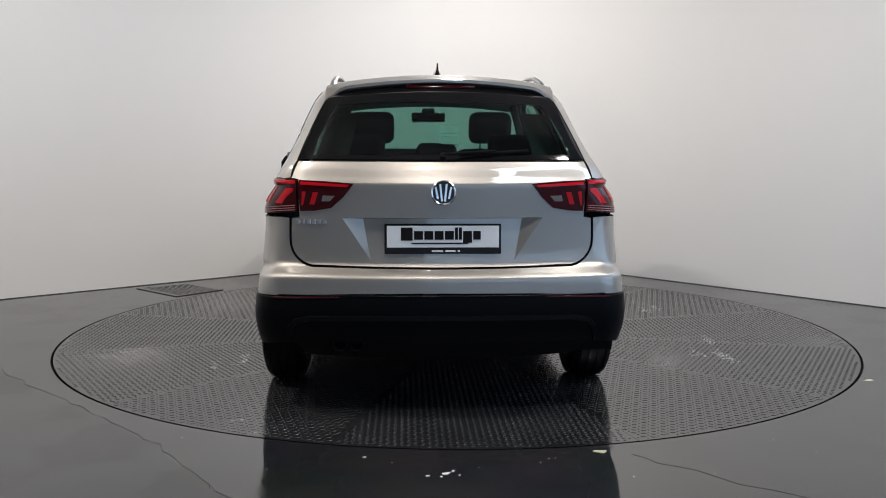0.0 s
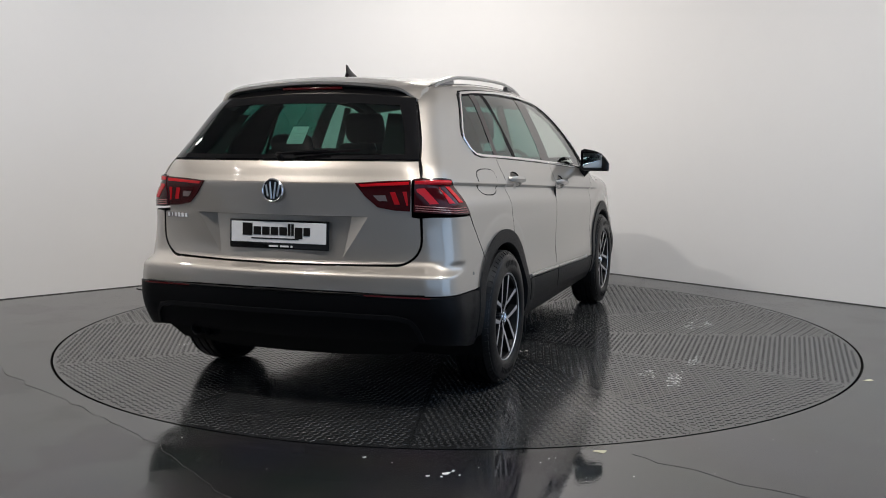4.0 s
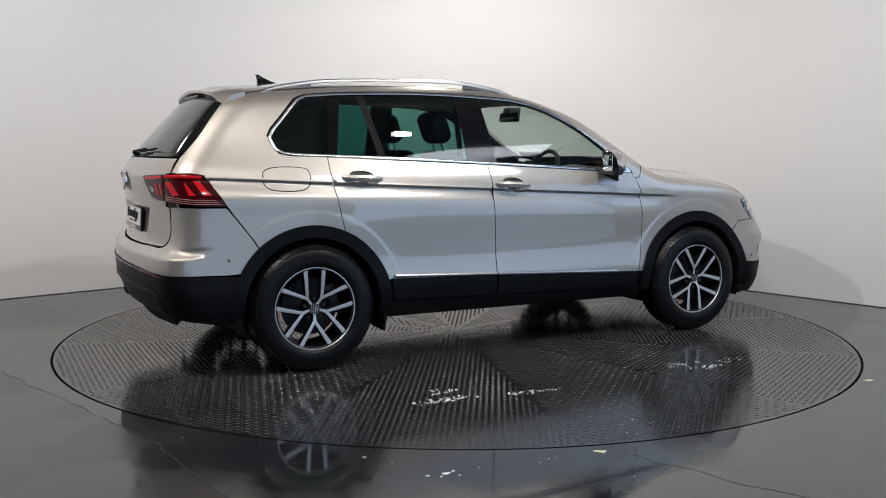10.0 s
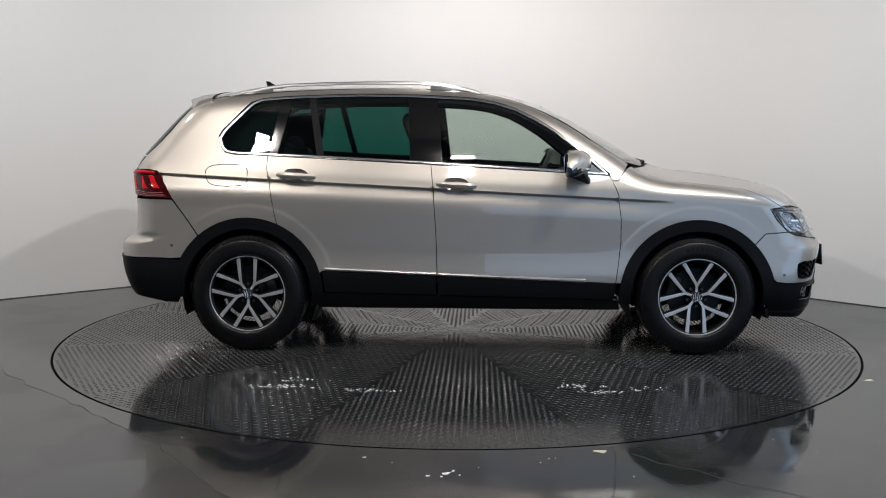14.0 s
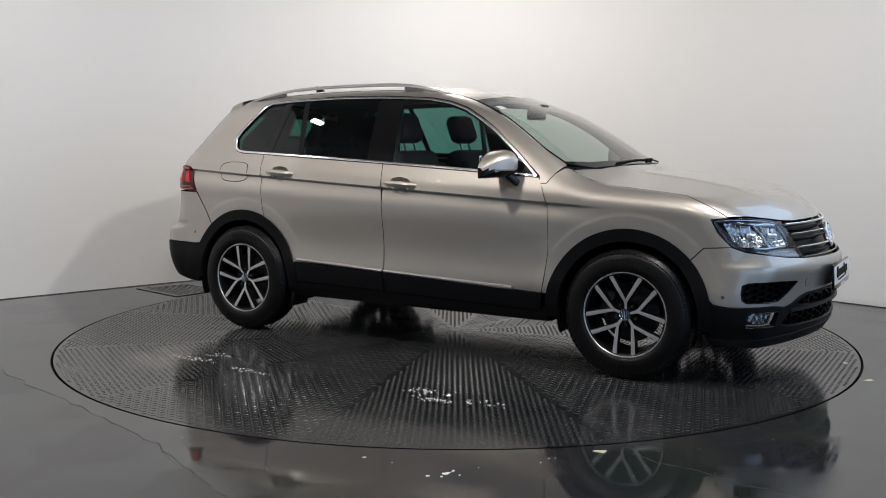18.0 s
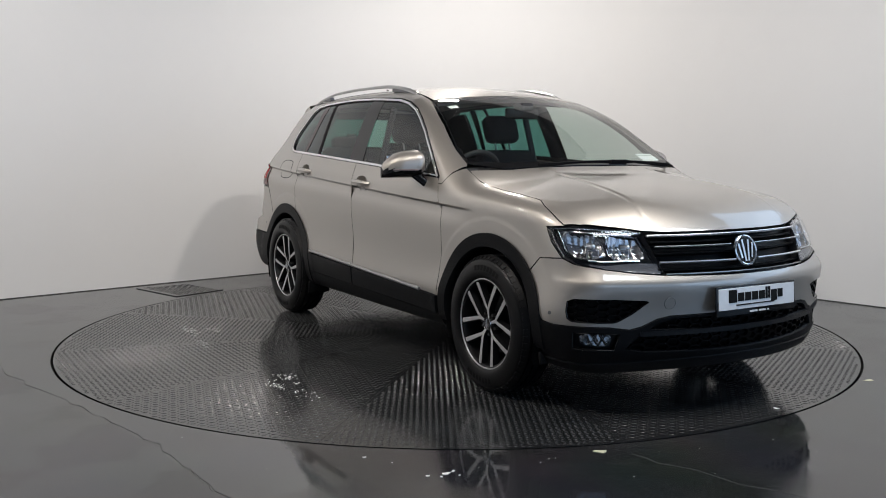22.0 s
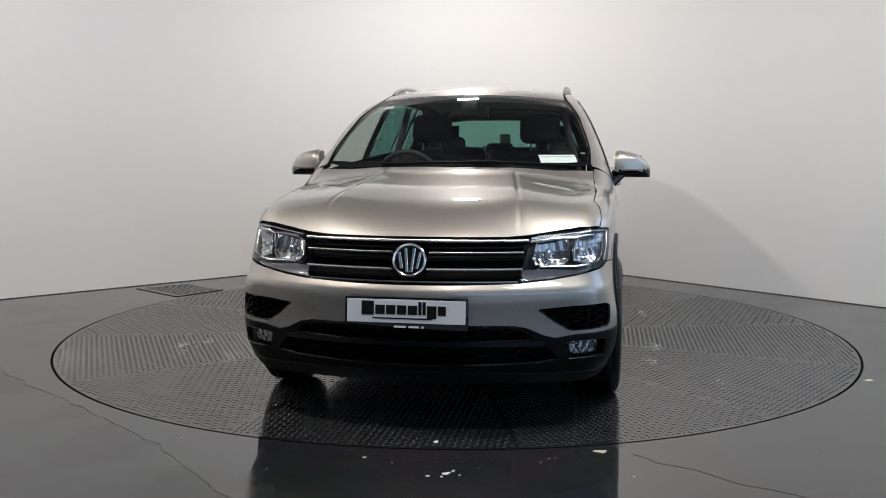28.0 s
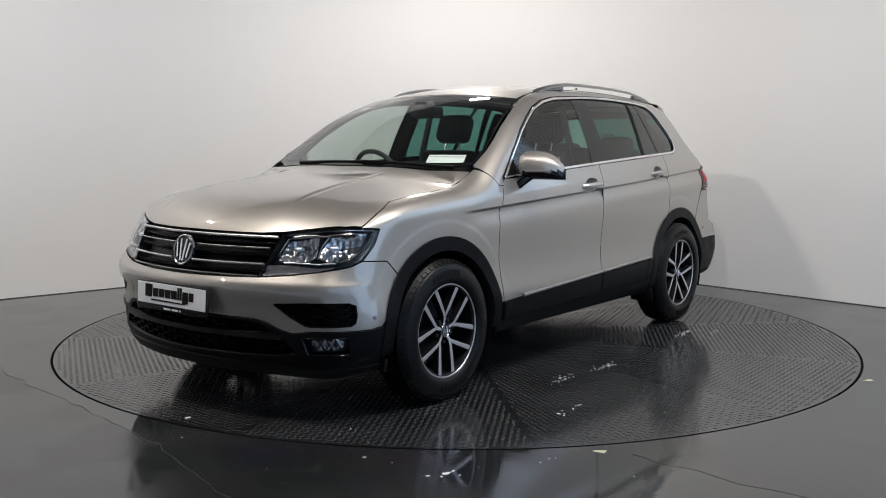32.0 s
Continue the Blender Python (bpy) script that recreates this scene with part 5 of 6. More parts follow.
# ---------------------------------------------------------------- wheels
def wheel(cx, s, phase):
    """Tyre and ten-spoke alloy wheel; y of the outer face is towards s."""
    hubx = thing("wheel", pose(cx, 0, HUB), "", "")
    hubx.parent = car
    R, y0, y1 = .3475, .688, .900
    mid = (y0 + y1) / 2
    prof = [(.212, y0 + .012), (.225, y0 + .004), (.262, y0 - .004), (.300, y0 + .002), (.322, y0 + .012), (.335, y0 + .022), (.343, y0 + .034)]
    for g in (-.062, -.021, .021, .062):
        prof += [(.3472, mid + g - .0055), (.3385, mid + g - .0045), (.3385, mid + g + .0045), (.3472, mid + g + .0055)]
    prof += [(.343, y1 - .034), (.335, y1 - .022), (.322, y1 - .010), (.318, y1 - .006), (.316, y1 - .005), (.300, y1), (.280, y1 + .004), (.262, y1 + .005), (.245, y1 + .002), (.234, y1 - .004), (.230, y1 - .010), (.226, y1 - .014), (.212, y1 - .020)]
    verts, faces = turned([(r, y * s) for r, y in prof], 72)
    tyre = part("tyre", bm_from(verts, faces), RUBBER, hubx, "black road tyre", sharp=40)
    # shoulder blocks of the tread
    v, f = [], []
    for i in range(64):
        for side in (-1, 1):
            a0, a1 = 2 * math.pi * (i + .12) / 64, 2 * math.pi * (i + .80) / 64
            ya, yb = (y1 - .028, y1 - .012) if side > 0 else (y0 + .028, y0 + .012)
            ra, rb = .3425, .3285
            k = len(v)
            for a in (a0, a1):
                for r, y in ((ra - .006, ya), (ra + .0018, ya), (rb + .0018, yb), (rb - .006, yb)):
                    v.append((r * math.cos(a), y * s, r * math.sin(a)))
            f += [(k + 1, k + 2, k + 6, k + 5), (k, k + 1, k + 5, k + 4), (k + 2, k + 3, k + 7, k + 6), (k, k + 1, k + 2, k + 3), (k + 4, k + 5, k + 6, k + 7)]
    blocks = part("tread_block", bm_from(v, f), RUBBER, tyre, smooth=False)
    tagged(blocks, kind="stuff")
    # raised sidewall lettering as bars
    for start, i in itertools.product((62, 242), range(8)):
            v, f = [], []
            a0, a1 = radians(start + i * 5.6), radians(start + i * 5.6 + 4.0)
            k = len(v)
            for a in (a0, (a0 + a1) / 2, a1):
                for r in (.272, .298):
                    v.append((r * math.cos(a), (y1 + (.0058 if r < .28 else .0026)) * s, r * math.sin(a)))
            f += [(k, k + 1, k + 3, k + 2), (k + 2, k + 3, k + 5, k + 4)]
            part("sidewall_bar", bm_from(v, f), MATT_BLACK, tyre, smooth=False)
    # rim
    face = .862
    prof = [(.232, face + .018), (.229, face + .026), (.224, face + .026), (.219, face + .018), (.214, face - .004), (.205, face - .05), (.200, y0 + .03)]
    verts, faces = turned([(r, y * s) for r, y in prof], 72)
    rim = part("rim", bm_from(verts, faces), RIM_DARK, hubx, "alloy wheel with ten machined silver spokes over dark pockets")
    verts, faces = turned([(r, y * s) for r, y in ((.2335, face + .017), (.2315, face + .0275), (.2255, face + .0285), (.2225, face + .024))], 72)
    part("rim_lip", bm_from(verts, faces), RIM_FACE, rim)
    for p in range(5):
        c = radians(phase + 72 * p)
        for e in (-1, 1):
            path = [(.030, 35.3), (.068, 34.6), (.090, 28.2), (.150, 18.4), (.2245, 13.4)]
            half_w = [.0064, .0070, .0086, .0100, .0122]
            ys = [face + .004, face + .008, face + .012, face + .016, face + .020]
            ctr = np.array([(r * math.cos(c + e * radians(a)), r * math.sin(c + e * radians(a))) for r, a in path])
            t = np.gradient(ctr, axis=0)
            t /= np.linalg.norm(t, axis=1, keepdims=True)
            nn = np.stack([-t[:, 1], t[:, 0]], 1)
            top, side = [], []
            for q in range(5):
                l, r_ = ctr[q] + nn[q] * half_w[q], ctr[q] - nn[q] * half_w[q]
                top += [(l[0], ys[q] * s, l[1]), (ctr[q][0], (ys[q] + .0012) * s, ctr[q][1]), (r_[0], ys[q] * s, r_[1])]
                L, R_ = ctr[q] + nn[q] * (half_w[q] + .004), ctr[q] - nn[q] * (half_w[q] + .004)
                side += [(L[0], (ys[q] - .034) * s, L[1]), (l[0], (ys[q] - .0006) * s, l[1]), (r_[0], (ys[q] - .0006) * s, r_[1]), (R_[0], (ys[q] - .034) * s, R_[1])]
            ft = [(3 * q + k, 3 * q + k + 1, 3 * q + k + 4, 3 * q + k + 3) for q in range(4) for k in range(2)]
            part("spoke", bm_from(top, ft), RIM_FACE, rim)
            fs = [(4 * q + k, 4 * q + (k + 1) % 4, 4 * q + 4 + (k + 1) % 4, 4 * q + 4 + k) for q in range(4) for k in range(4)]
            part("spoke_side", bm_from(side, fs), RIM_DARK, rim, smooth=False)
    bm = bmesh.new()
    rot = Matrix.Rotation(radians(-90 * s), 4, "X")
    tube(bm, .060, .040, .05, Matrix.Translation((0, (face - .026) * s, 0)) @ rot, 36)
    part("hub", bm, RIM_DARK, rim)
    round_badge((0, (face + .0005) * s, 0), (0, s, 0), .033, rim, "hub_cap", STEEL)
    for p in range(5):
        a = radians(phase + 36 + 72 * p)
        bm = bmesh.new()
        tube(bm, .0095, .0085, .022, Matrix.Translation((.056 * math.cos(a + .63), (face - .006) * s, .056 * math.sin(a + .63))) @ rot, 6)
        part("wheel_bolt", bm, STEEL, rim)
    # brake
    bm = bmesh.new()
    tube(bm, .160, .160, .024, Matrix.Translation((0, .770 * s, 0)) @ rot, 48)
    part("brake_disc", bm, DISC, hubx)
    bm = bmesh.new()
    a = radians(20 if cx < 0 else 160)
    block(bm, (.06, .075, .15), Matrix.Translation((.135 * math.cos(a), .775 * s, .135 * math.sin(a))) @ Matrix.Rotation(-a, 4, "Y"), .012)
    part("brake_caliper", bm, DARK_METAL, hubx)
    # arch liner
    v, f = [], []
    for i in range(29):
        a = radians(-20 + 220 * i / 28)
        for y in (.42, .70, .875):
            r = .405 if y < .8 else .398
            v.append((r * math.cos(a), y * s, r * math.sin(a)))
    f = [(3 * i + k, 3 * i + k + 1, 3 * i + k + 4, 3 * i + k + 3) for i in range(28) for k in range(2)]
    k = len(v)
    v += [(.405 * math.cos(radians(-20 + 220 * i / 28)), .42 * s, .405 * math.sin(radians(-20 + 220 * i / 28))) for i in range(29)] + [(0, .42 * s, -.05)]
    f += [(k + i, k + i + 1, k + 29) for i in range(28)]
    liner = part("arch_liner", bm_from(v, f), MATT_BLACK, car)
    liner.matrix_basis = pose(cx, 0, HUB)
    return hubx


for cx, phase in ((AXLE, 126), (-AXLE, 90)):
    for s in BOTH:
        wheel(cx, s, phase)

# underbody, exhaust box and axle
bm = bmesh.new()
block(bm, (1.75, 1.52, .10), Matrix.Translation((0, 0, .29)), .03)
block(bm, (.62, .80, .10), Matrix.Translation((1.50, 0, .27)), .03)
block(bm, (.60, .80, .12), Matrix.Translation((-1.62, 0, .33)), .03)
part("underbody", bm, MATT_BLACK, car)
bm = bmesh.new()
tube(bm, .03, .03, 1.5, Matrix.Translation((-1.34, 0, .30)) @ Matrix.Rotation(radians(90), 4, "X"), 16)
tube(bm, .03, .03, 1.5, Matrix.Translation((1.34, 0, .30)) @ Matrix.Rotation(radians(90), 4, "X"), 16)
part("axle", bm, DARK_METAL, car)
bm = bmesh.new()
block(bm, (.28, .60, .15), Matrix.Translation((-1.88, .30, .335)), .05, 3)
part("silencer", bm, DARK_METAL, car)
for s in BOTH:
    bm = bmesh.new()
    block(bm, (.02, .16, .09), Matrix.Translation((-.925, .80 * s, .235)) @ Matrix.Rotation(.2, 4, "Y"), .006)
    part("stone_guard", bm, MATT_BLACK, car)
    bm = bmesh.new()
    block(bm, (.02, .20, .06), Matrix.Translation((1.755, .76 * s, .250)) @ Matrix.Rotation(-.2, 4, "Y"), .006)
    part("air_deflector", bm, MATT_BLACK, car)

# ---------------------------------------------------------------- handles, flap, mirrors, rails, aerial
for doors, (hx, hz) in zip((fdoors, rdoors), HANDLES):
    for i, s in enumerate(BOTH):
        xs = np.linspace(hx - .115, hx + .115, 17)
        base = places([("s", x, hz + .050 * (hx - x)) for x in xs])
        u = np.linspace(-1, 1, 17)
        off = .030 * (1 - u**4) - .002
        pts = (base + np.array([(0, o, 0) for o in off])) * (1, s, 1)
        v, f = sweep(pts, np.tile((0, s, .12), (17, 1)), [(-.019, -.010), (-.016, .007), (0, .013), (.016, .007), (.019, -.010)])
        w = 1 - .45 * np.abs(u)**3
        v = v.reshape(17, 5, 3)
        c = v.mean(1, keepdims=True)
        v = (c + (v - c) * w[:, None, None]).reshape(-1, 3)
        handle = part("door_handle", bm_from(v, f), PAINT, doors[i])
        vv, ff, nn = patch("side", handle_bowl(hx, hz), stepping=.012, rounds=2, gap=-.001, skirt=0, deep=lambda uv: -.001 - .030 * np.clip(1 - ((uv[:, 0] - hx) / .075)**2 - ((uv[:, 1] - hz) / .042)**2, 0, 1)**.6)
        vv, nn = vv * (1, s, 1), nn * (1, s, 1)
        mesh_object("handle_bowl", vv, ff if s > 0 else [q[::-1] for q in ff], PAINT, doors[i], normals=nn)
flap = [("s", -1.590, 1.118), ("s", -1.36, 1.118), ("s", -1.335, 1.08), ("s", -1.345, .988), ("s", -1.55, .988), ("s", -1.60, 1.03)]
panel("fuel_flap", "side", flap, PAINT, unisides[1], (-1,), rounds=2, lift=.0012, skirt=.004, stepping=.02, folds=crease_folds(-1.58, -1.35))
trim("fuel_flap_gap", flap, .0028, .0012, MATT_BLACK, unisides[1], (-1,), closed=True, rounds=2, stepping=.012)


def mirror(s, door):
    """Door mirror: painted cap above, black shell below, glass facing back."""
    rows = []
    n = 26
    def section(y):
        u = (y - .862) / (1.064 - .862)
        full = .078 * (1 - .22 * u)
        h = full * math.sqrt(max(0, 1 - max(0, (u - .45) / .62)**2))
        dd = .112 * (1 - .38 * u) * min(1, math.sqrt(max(0, 1 - max(0, (u - .5) / .52)**2)) + .02)
        return h, dd, 1.056 + h, .600 - .045 * u

    for k, y in enumerate((.862, .885, .92, .955, .99, 1.02, 1.045, 1.064)):
        h, dd, cz, cx = section(y)
        if k == 0:
            h, dd = h * .82, dd * .82
        ring = []
        for i in range(n):
            a = 2 * math.pi * i / n
            ca, sa = math.cos(a), math.sin(a)
            px = cx + dd * (abs(ca)**.75 if ca > 0 else -.35 * min(1, abs(ca) * 2.2)**.6)
            pz = cz + h * abs(sa)**.7 * (1.05 if sa > 0 else -1.0)
            ring.append((px, y * s, pz))
        rows.append(ring)
    verts = [p for r in rows for p in r]
    faces = [(i * n + q, i * n + (q + 1) % n, (i + 1) * n + (q + 1) % n, (i + 1) * n + q) for i in range(len(rows) - 1) for q in range(n)]
    faces += [tuple(range(n)), tuple(range((len(rows) - 1) * n, len(rows) * n))]
    zcut = 1.098
    def painted(f):
        x, y, z = (sum(verts[i][q] for i in f) / len(f) for q in range(3))
        return z > zcut and x > .592 - .23 * (abs(y) - .862)
    up = [f for f in faces if painted(f)]
    low = [f for f in faces if not painted(f)]

    def piece(fs, name, material, parent):
        used = sorted({i for f in fs for i in f})
        at = {v: i for i, v in enumerate(used)}
        return part(name, bm_from([verts[i] for i in used], [tuple(at[i] for i in f) for f in fs]), material, parent, sharp=60)
    shell = piece(low, "door_mirror", GLOSS_BLACK, door)
    tagged(shell, label="door mirror with painted cap and black lower shell")
    piece(up, "mirror_cap", PAINT, shell)
    bm = bmesh.new()
    p0, p1 = Vector((.66, .838 * s, 1.030)), Vector((.605, .905 * s, 1.095))
    d = p1 - p0
    block(bm, (.095, .042, d.length + .06), Matrix.Translation((p0 + p1) / 2) @ d.to_track_quat("Z", "Y").to_matrix().to_4x4(), .012, 3)
    part("mirror_stalk", bm, GLOSS_BLACK, shell)
    bm = bmesh.new()
    block(bm, (.004, .138, .100), Matrix.Translation((.5455, .950 * s, 1.130)) @ Matrix.Rotation(.17 * s, 4, "Z"), .0018, 2)
    part("mirror_glass", bm, MIRROR, shell)
    pts = [(section(y)[3] + .965 * section(y)[1], y * s, 1.101) for y in np.linspace(.90, 1.025, 9)]
    v, f = sweep(pts, [(1, .35 * s, 0)] * 9, round_profile(.005, .004, 8))
    part("indicator", bm_from(v, f), SMOKE_LENS, shell)


for i, s in enumerate(BOTH):
    mirror(s, fdoors[i])

for i, s in enumerate(BOTH):
    xs = np.linspace(.06, -1.51, 41)
    u = np.linspace(0, 1, 41)
    lift = .040 * np.clip(np.minimum(u / .24, (1 - u) / .22), 0, 1)**.6
    foot = places([("t", x, .548 - .012 * (x / 1.4)**2) for x in xs])
    pts = (foot + np.stack([0 * lift, 0 * lift, lift - .004], 1)) * (1, s, 1)
    v, f = sweep(pts, np.tile((0, .35 * s, 1.0), (41, 1)), [(-.014, -.007), (.014, -.007), (.016, 0), (.011, .008), (-.004, .010), (-.013, .006)])
    rail = part("roof_rail", bm_from(v, f), SATIN, car, "brushed aluminium roof rail")
    for a, b in ((0, 9), (33, 41)):
        low = foot[a:b] * (1, s, 1)
        top = pts[a:b]
        vv = [p + np.array((0, e * .015, 0)) for p in low for e in (-1, 1)] + [p + np.array((0, e * .012, -.009)) for p in top for e in (-1, 1)]
        k, m = 2 * (b - a), b - a
        ff = []
        for q in range(m - 1):
            ff += [(2 * q, 2 * q + 2, k + 2 * q + 2, k + 2 * q), (2 * q + 1, 2 * q + 3, k + 2 * q + 3, k + 2 * q + 1)]
        ff += [(0, 1, k + 1, k), (2 * m - 2, 2 * m - 1, k + 2 * m - 1, k + 2 * m - 2)]
        part("rail_foot", bm_from(vv, ff), PAINT_GREY, rail)
    # roof gutter seam
    trim("roof_seam", [("t", x, ROOF_Y - .002 - (.010 if x < -1.2 else 0)) for x in (.10, -.2, -.6, -1.0, -1.4, -1.60)], .003, .0015, MATT_BLACK, roof, (s,))

v = []
for z, x0, x1, w in ((0, -1.455, -1.300, .026), (.010, -1.452, -1.318, .021), (.026, -1.452, -1.372, .010), (.044, -1.456, -1.412, .006), (.062, -1.462, -1.440, .003)):
    v += [(x1, 0, z), ((x0 + x1) / 2, w, z), (x0, w * .5, z), (x0, -w * .5, z), ((x0 + x1) / 2, -w, z)]
f = [(5 * i + k, 5 * i + (k + 1) % 5, 5 * i + 5 + (k + 1) % 5, 5 * i + 5 + k) for i in range(4) for k in range(5)] + [(20, 21, 22, 23, 24)]
aerial = part("roof_aerial", bm_from(v, f), GLOSS_BLACK, car, "black shark-fin aerial", sharp=60)
aerial.matrix_basis = pose(.06, 0, 1.600)

# parking sensors, tow-eye cover, wing badge strip
for name, spec, r in (("parking_sensor", ("s", 1.845, .482), .0095), ("parking_sensor", ("s", -1.80, .632), .0095)):
    c, n = line_on([spec, (spec[0], spec[1] + .01, spec[2])])
    for s in BOTH:
        bm = bmesh.new()
        tube(bm, r, r * .9, .004, Matrix.Translation(Vector(c[0] * (1, s, 1))) @ Vector(n[0] * (1, s, 1)).to_track_quat("Z", "Y").to_matrix().to_4x4(), 18)
        part(name, bm, PAINT_GREY, bumper if spec[1] > 0 else rbumper)
c, n = line_on([("f", -.452, .537), ("f", -.45, .54)])
bm = bmesh.new()
tube(bm, .026, .026, .003, Matrix.Translation(Vector(c[0])) @ Vector(n[0]).to_track_quat("Z", "Y").to_matrix().to_4x4(), 32)
cover = part("tow_eye_cover", bm, PAINT, bumper)
verts, faces = turned([(.0258, -.001), (.0272, .0016), (.0286, -.001)], 32)
swap = Matrix(((1, 0, 0, 0), (0, 0, -1, 0), (0, 1, 0, 0), (0, 0, 0, 1)))
mm = Matrix.Translation(Vector(c[0])) @ Vector(n[0]).to_track_quat("Z", "Y").to_matrix().to_4x4()
part("cover_joint", bm_from([mm @ (swap @ Vector(q)) for q in verts], faces), PAINT_GREY, cover)

# cowl and front wipers
pts = places([("t", x, y) for x, y in ((.99, .70), (1.07, .5), (1.13, .25), (1.145, 0), (1.13, -.25), (1.07, -.5), (.99, -.70))])
v, f = sweep(resample(pts, .05), np.tile((.5, 0, 1), (len(resample(pts, .05)), 1)), [(-.035, -.035), (.03, -.035), (.03, -.010), (-.035, -.008)])
cowl = part("cowl_panel", bm_from(v, f), MATT_BLACK, car)
for y0, y1, xe in ((-.38, .25, 1.085), (.12, .66, .99)):
    a, b = places([("t", 1.10 - .1 * y0 * y0, y0), ("t", xe, y1)])
    pts = resample([a, (a + b) / 2 + (0, 0, .003), b], .05) + np.array((.004, 0, .005))
    v, f = sweep(pts, np.tile((.5, 0, .85), (len(pts), 1)), [(-.007, -.008), (.007, -.008), (.006, .010), (-.004, .012)])
    part("front_wiper", bm_from(v, f), MATT_BLACK, cowl)

# ---------------------------------------------------------------- inside the car
BAY_TRIM = [("s", -1.16, belt(-1.2) - .02), ("s", -1.12, 1.53), ("s", -1.28, 1.525), ("s", -1.36, 1.50), ("s", -1.56, 1.30), ("s", -1.53, 1.18)]
panel("load_bay_trim", "side", BAY_TRIM, MATT_BLACK, car, BOTH, lift=-.075, skirt=.02, stepping=.05)
REAR_PILLAR = [("r", .70, 1.19), ("r", .46, 1.19), ("r", .40, 1.47), ("r", .575, 1.47)]
panel("rear_pillar_lining", "rear", REAR_PILLAR, MATT_BLACK, car, BOTH, lift=-.10, skirt=0, stepping=.05)
PILLAR = [("s", .865, 1.05), ("s", .90, 1.085), ("t", .80, .730), ("t", .60, .672), ("t", .40, .616), ("t", .26, .568)]
PILLAR += [("s", x + .01, z + .012) for x, z in DLO_TOP[10:14]]
panel("front_pillar_lining", "cyl", PILLAR, LINER, car, BOTH, lift=-.024, skirt=0, stepping=.05)
lining = panel("cabin_lining", "cyl", quarter, TRIM_IN, car, BOTH, lift=-.028, skirt=0, stepping=.06)
for doors, out in ((fdoors, front_door), (rdoors, rear_door)):
    panel("door_card", "side", out, TRIM_IN, doors, BOTH, lift=-.055, skirt=0, stepping=.08)
panel("headlining", "top", roof_out, LINER, car, lift=-.035, skirt=0, stepping=.08, gap=-.02)
bm = bmesh.new()
block(bm, (2.9, 1.40, .06), Matrix.Translation((-.45, 0, .36)))
part("cabin_floor", bm, TRIM_IN, car)
bm = bmesh.new()
block(bm, (.62, 1.20, .02), Matrix.Translation((-1.72, 0, 1.105)), .006)
part("load_cover", bm, TRIM_IN, car)


def cushion(bm, size, m, soft=.05):
    block(bm, size, m, soft, 4)


def seat(x, y, lean):
    ob = thing("seat", pose(x, y, .36), "", "")
    ob.parent = car
    tagged(ob, label="black cloth car seat")
    bm = bmesh.new()
    cushion(bm, (.50, .50, .16), pose(0, 0, .22, 0, -6, 0))
    part("cushion", bm, CLOTH, ob)
    back = Matrix.Translation((-.22, 0, .26)) @ Matrix.Rotation(radians(-lean), 4, "Y")
    bm = bmesh.new()
    cushion(bm, (.13, .47, .62), back @ Matrix.Translation((0, 0, .30)), .055)
    for e in (-1, 1):
        cushion(bm, (.15, .09, .46), back @ Matrix.Translation((.03, e * .20, .28)), .04)
    part("backrest", bm, CLOTH, ob)
    for e in (-1, 1):
        bm = bmesh.new()
        tube(bm, .006, .006, .12, back @ Matrix.Translation((0, e * .06, .645)), 10)
        part("headrest_post", bm, SATIN, ob)
    bm = bmesh.new()
    cushion(bm, (.11, .27, .20), back @ Matrix.Translation((.015, 0, .765)), .05)
    part("headrest", bm, CLOTH, ob)


for y in (-.37, .37):
    seat(.10, y, 20)
bench = thing("seat", pose(-.83, 0, .40), "", "")
bench.parent = car
tagged(bench, label="black cloth rear bench with three headrests")
bm = bmesh.new()
cushion(bm, (.52, 1.22, .16), pose(.05, 0, .22, 0, -6, 0))
part("cushion", bm, CLOTH, bench)
back = Matrix.Translation((-.22, 0, .26)) @ Matrix.Rotation(radians(-22), 4, "Y")
for y, w in ((-.36, .50), (.12, .40), (.46, .26)):
    bm = bmesh.new()
    cushion(bm, (.14, w, .62), back @ Matrix.Translation((0, y, .28)), .05)
    part("backrest", bm, CLOTH, bench)
for y, w, h, up in ((-.40, .25, .14, .61), (0, .22, .10, .58), (.40, .25, .14, .61)):
    bm = bmesh.new()
    cushion(bm, (.09, w, h), back @ Matrix.Translation((.0, y, up)), .04)
    part("headrest", bm, CLOTH, bench)

ys = np.linspace(-.68, .68, 15)
v, f = [], []
dash_prof = [(1.02, 1.085), (.86, 1.085), (.70, 1.075), (.62, 1.05), (.60, 1.00), (.66, .92), (.64, .78), (.78, .60), (.98, .50)]
for y in ys:
    hump = .035 * math.exp(-((y + .37) / .17)**2)
    v += [(x - .05 * abs(y), y, z + (hump if .60 < x < .8 and z > 1.0 else 0)) for x, z in dash_prof]
k = len(dash_prof)
f = [(i * k + q, i * k + q + 1, (i + 1) * k + q + 1, (i + 1) * k + q) for i in range(14) for q in range(k - 1)]
dash = part("dashboard", bm_from(v, f), TRIM_IN, car)
bm = bmesh.new()
block(bm, (.015, .20, .12), Matrix.Translation((.635, 0, .93)) @ Matrix.Rotation(.15, 4, "Y"), .004)
part("screen", bm, GLOSS_BLACK, dash)
m = Matrix.Translation((.42, -.37, 1.035)) @ Matrix.Rotation(radians(-64), 4, "Y")
bm = bmesh.new()
ring = []
n, k = 40, 10
vv, ff = [], []
for i in range(n):
    a = 2 * math.pi * i / n
    for q in range(k):
        b = 2 * math.pi * q / k
        r = .180 + .015 * math.cos(b)
        vv.append(m @ Vector((r * math.cos(a), r * math.sin(a), .015 * math.sin(b))))
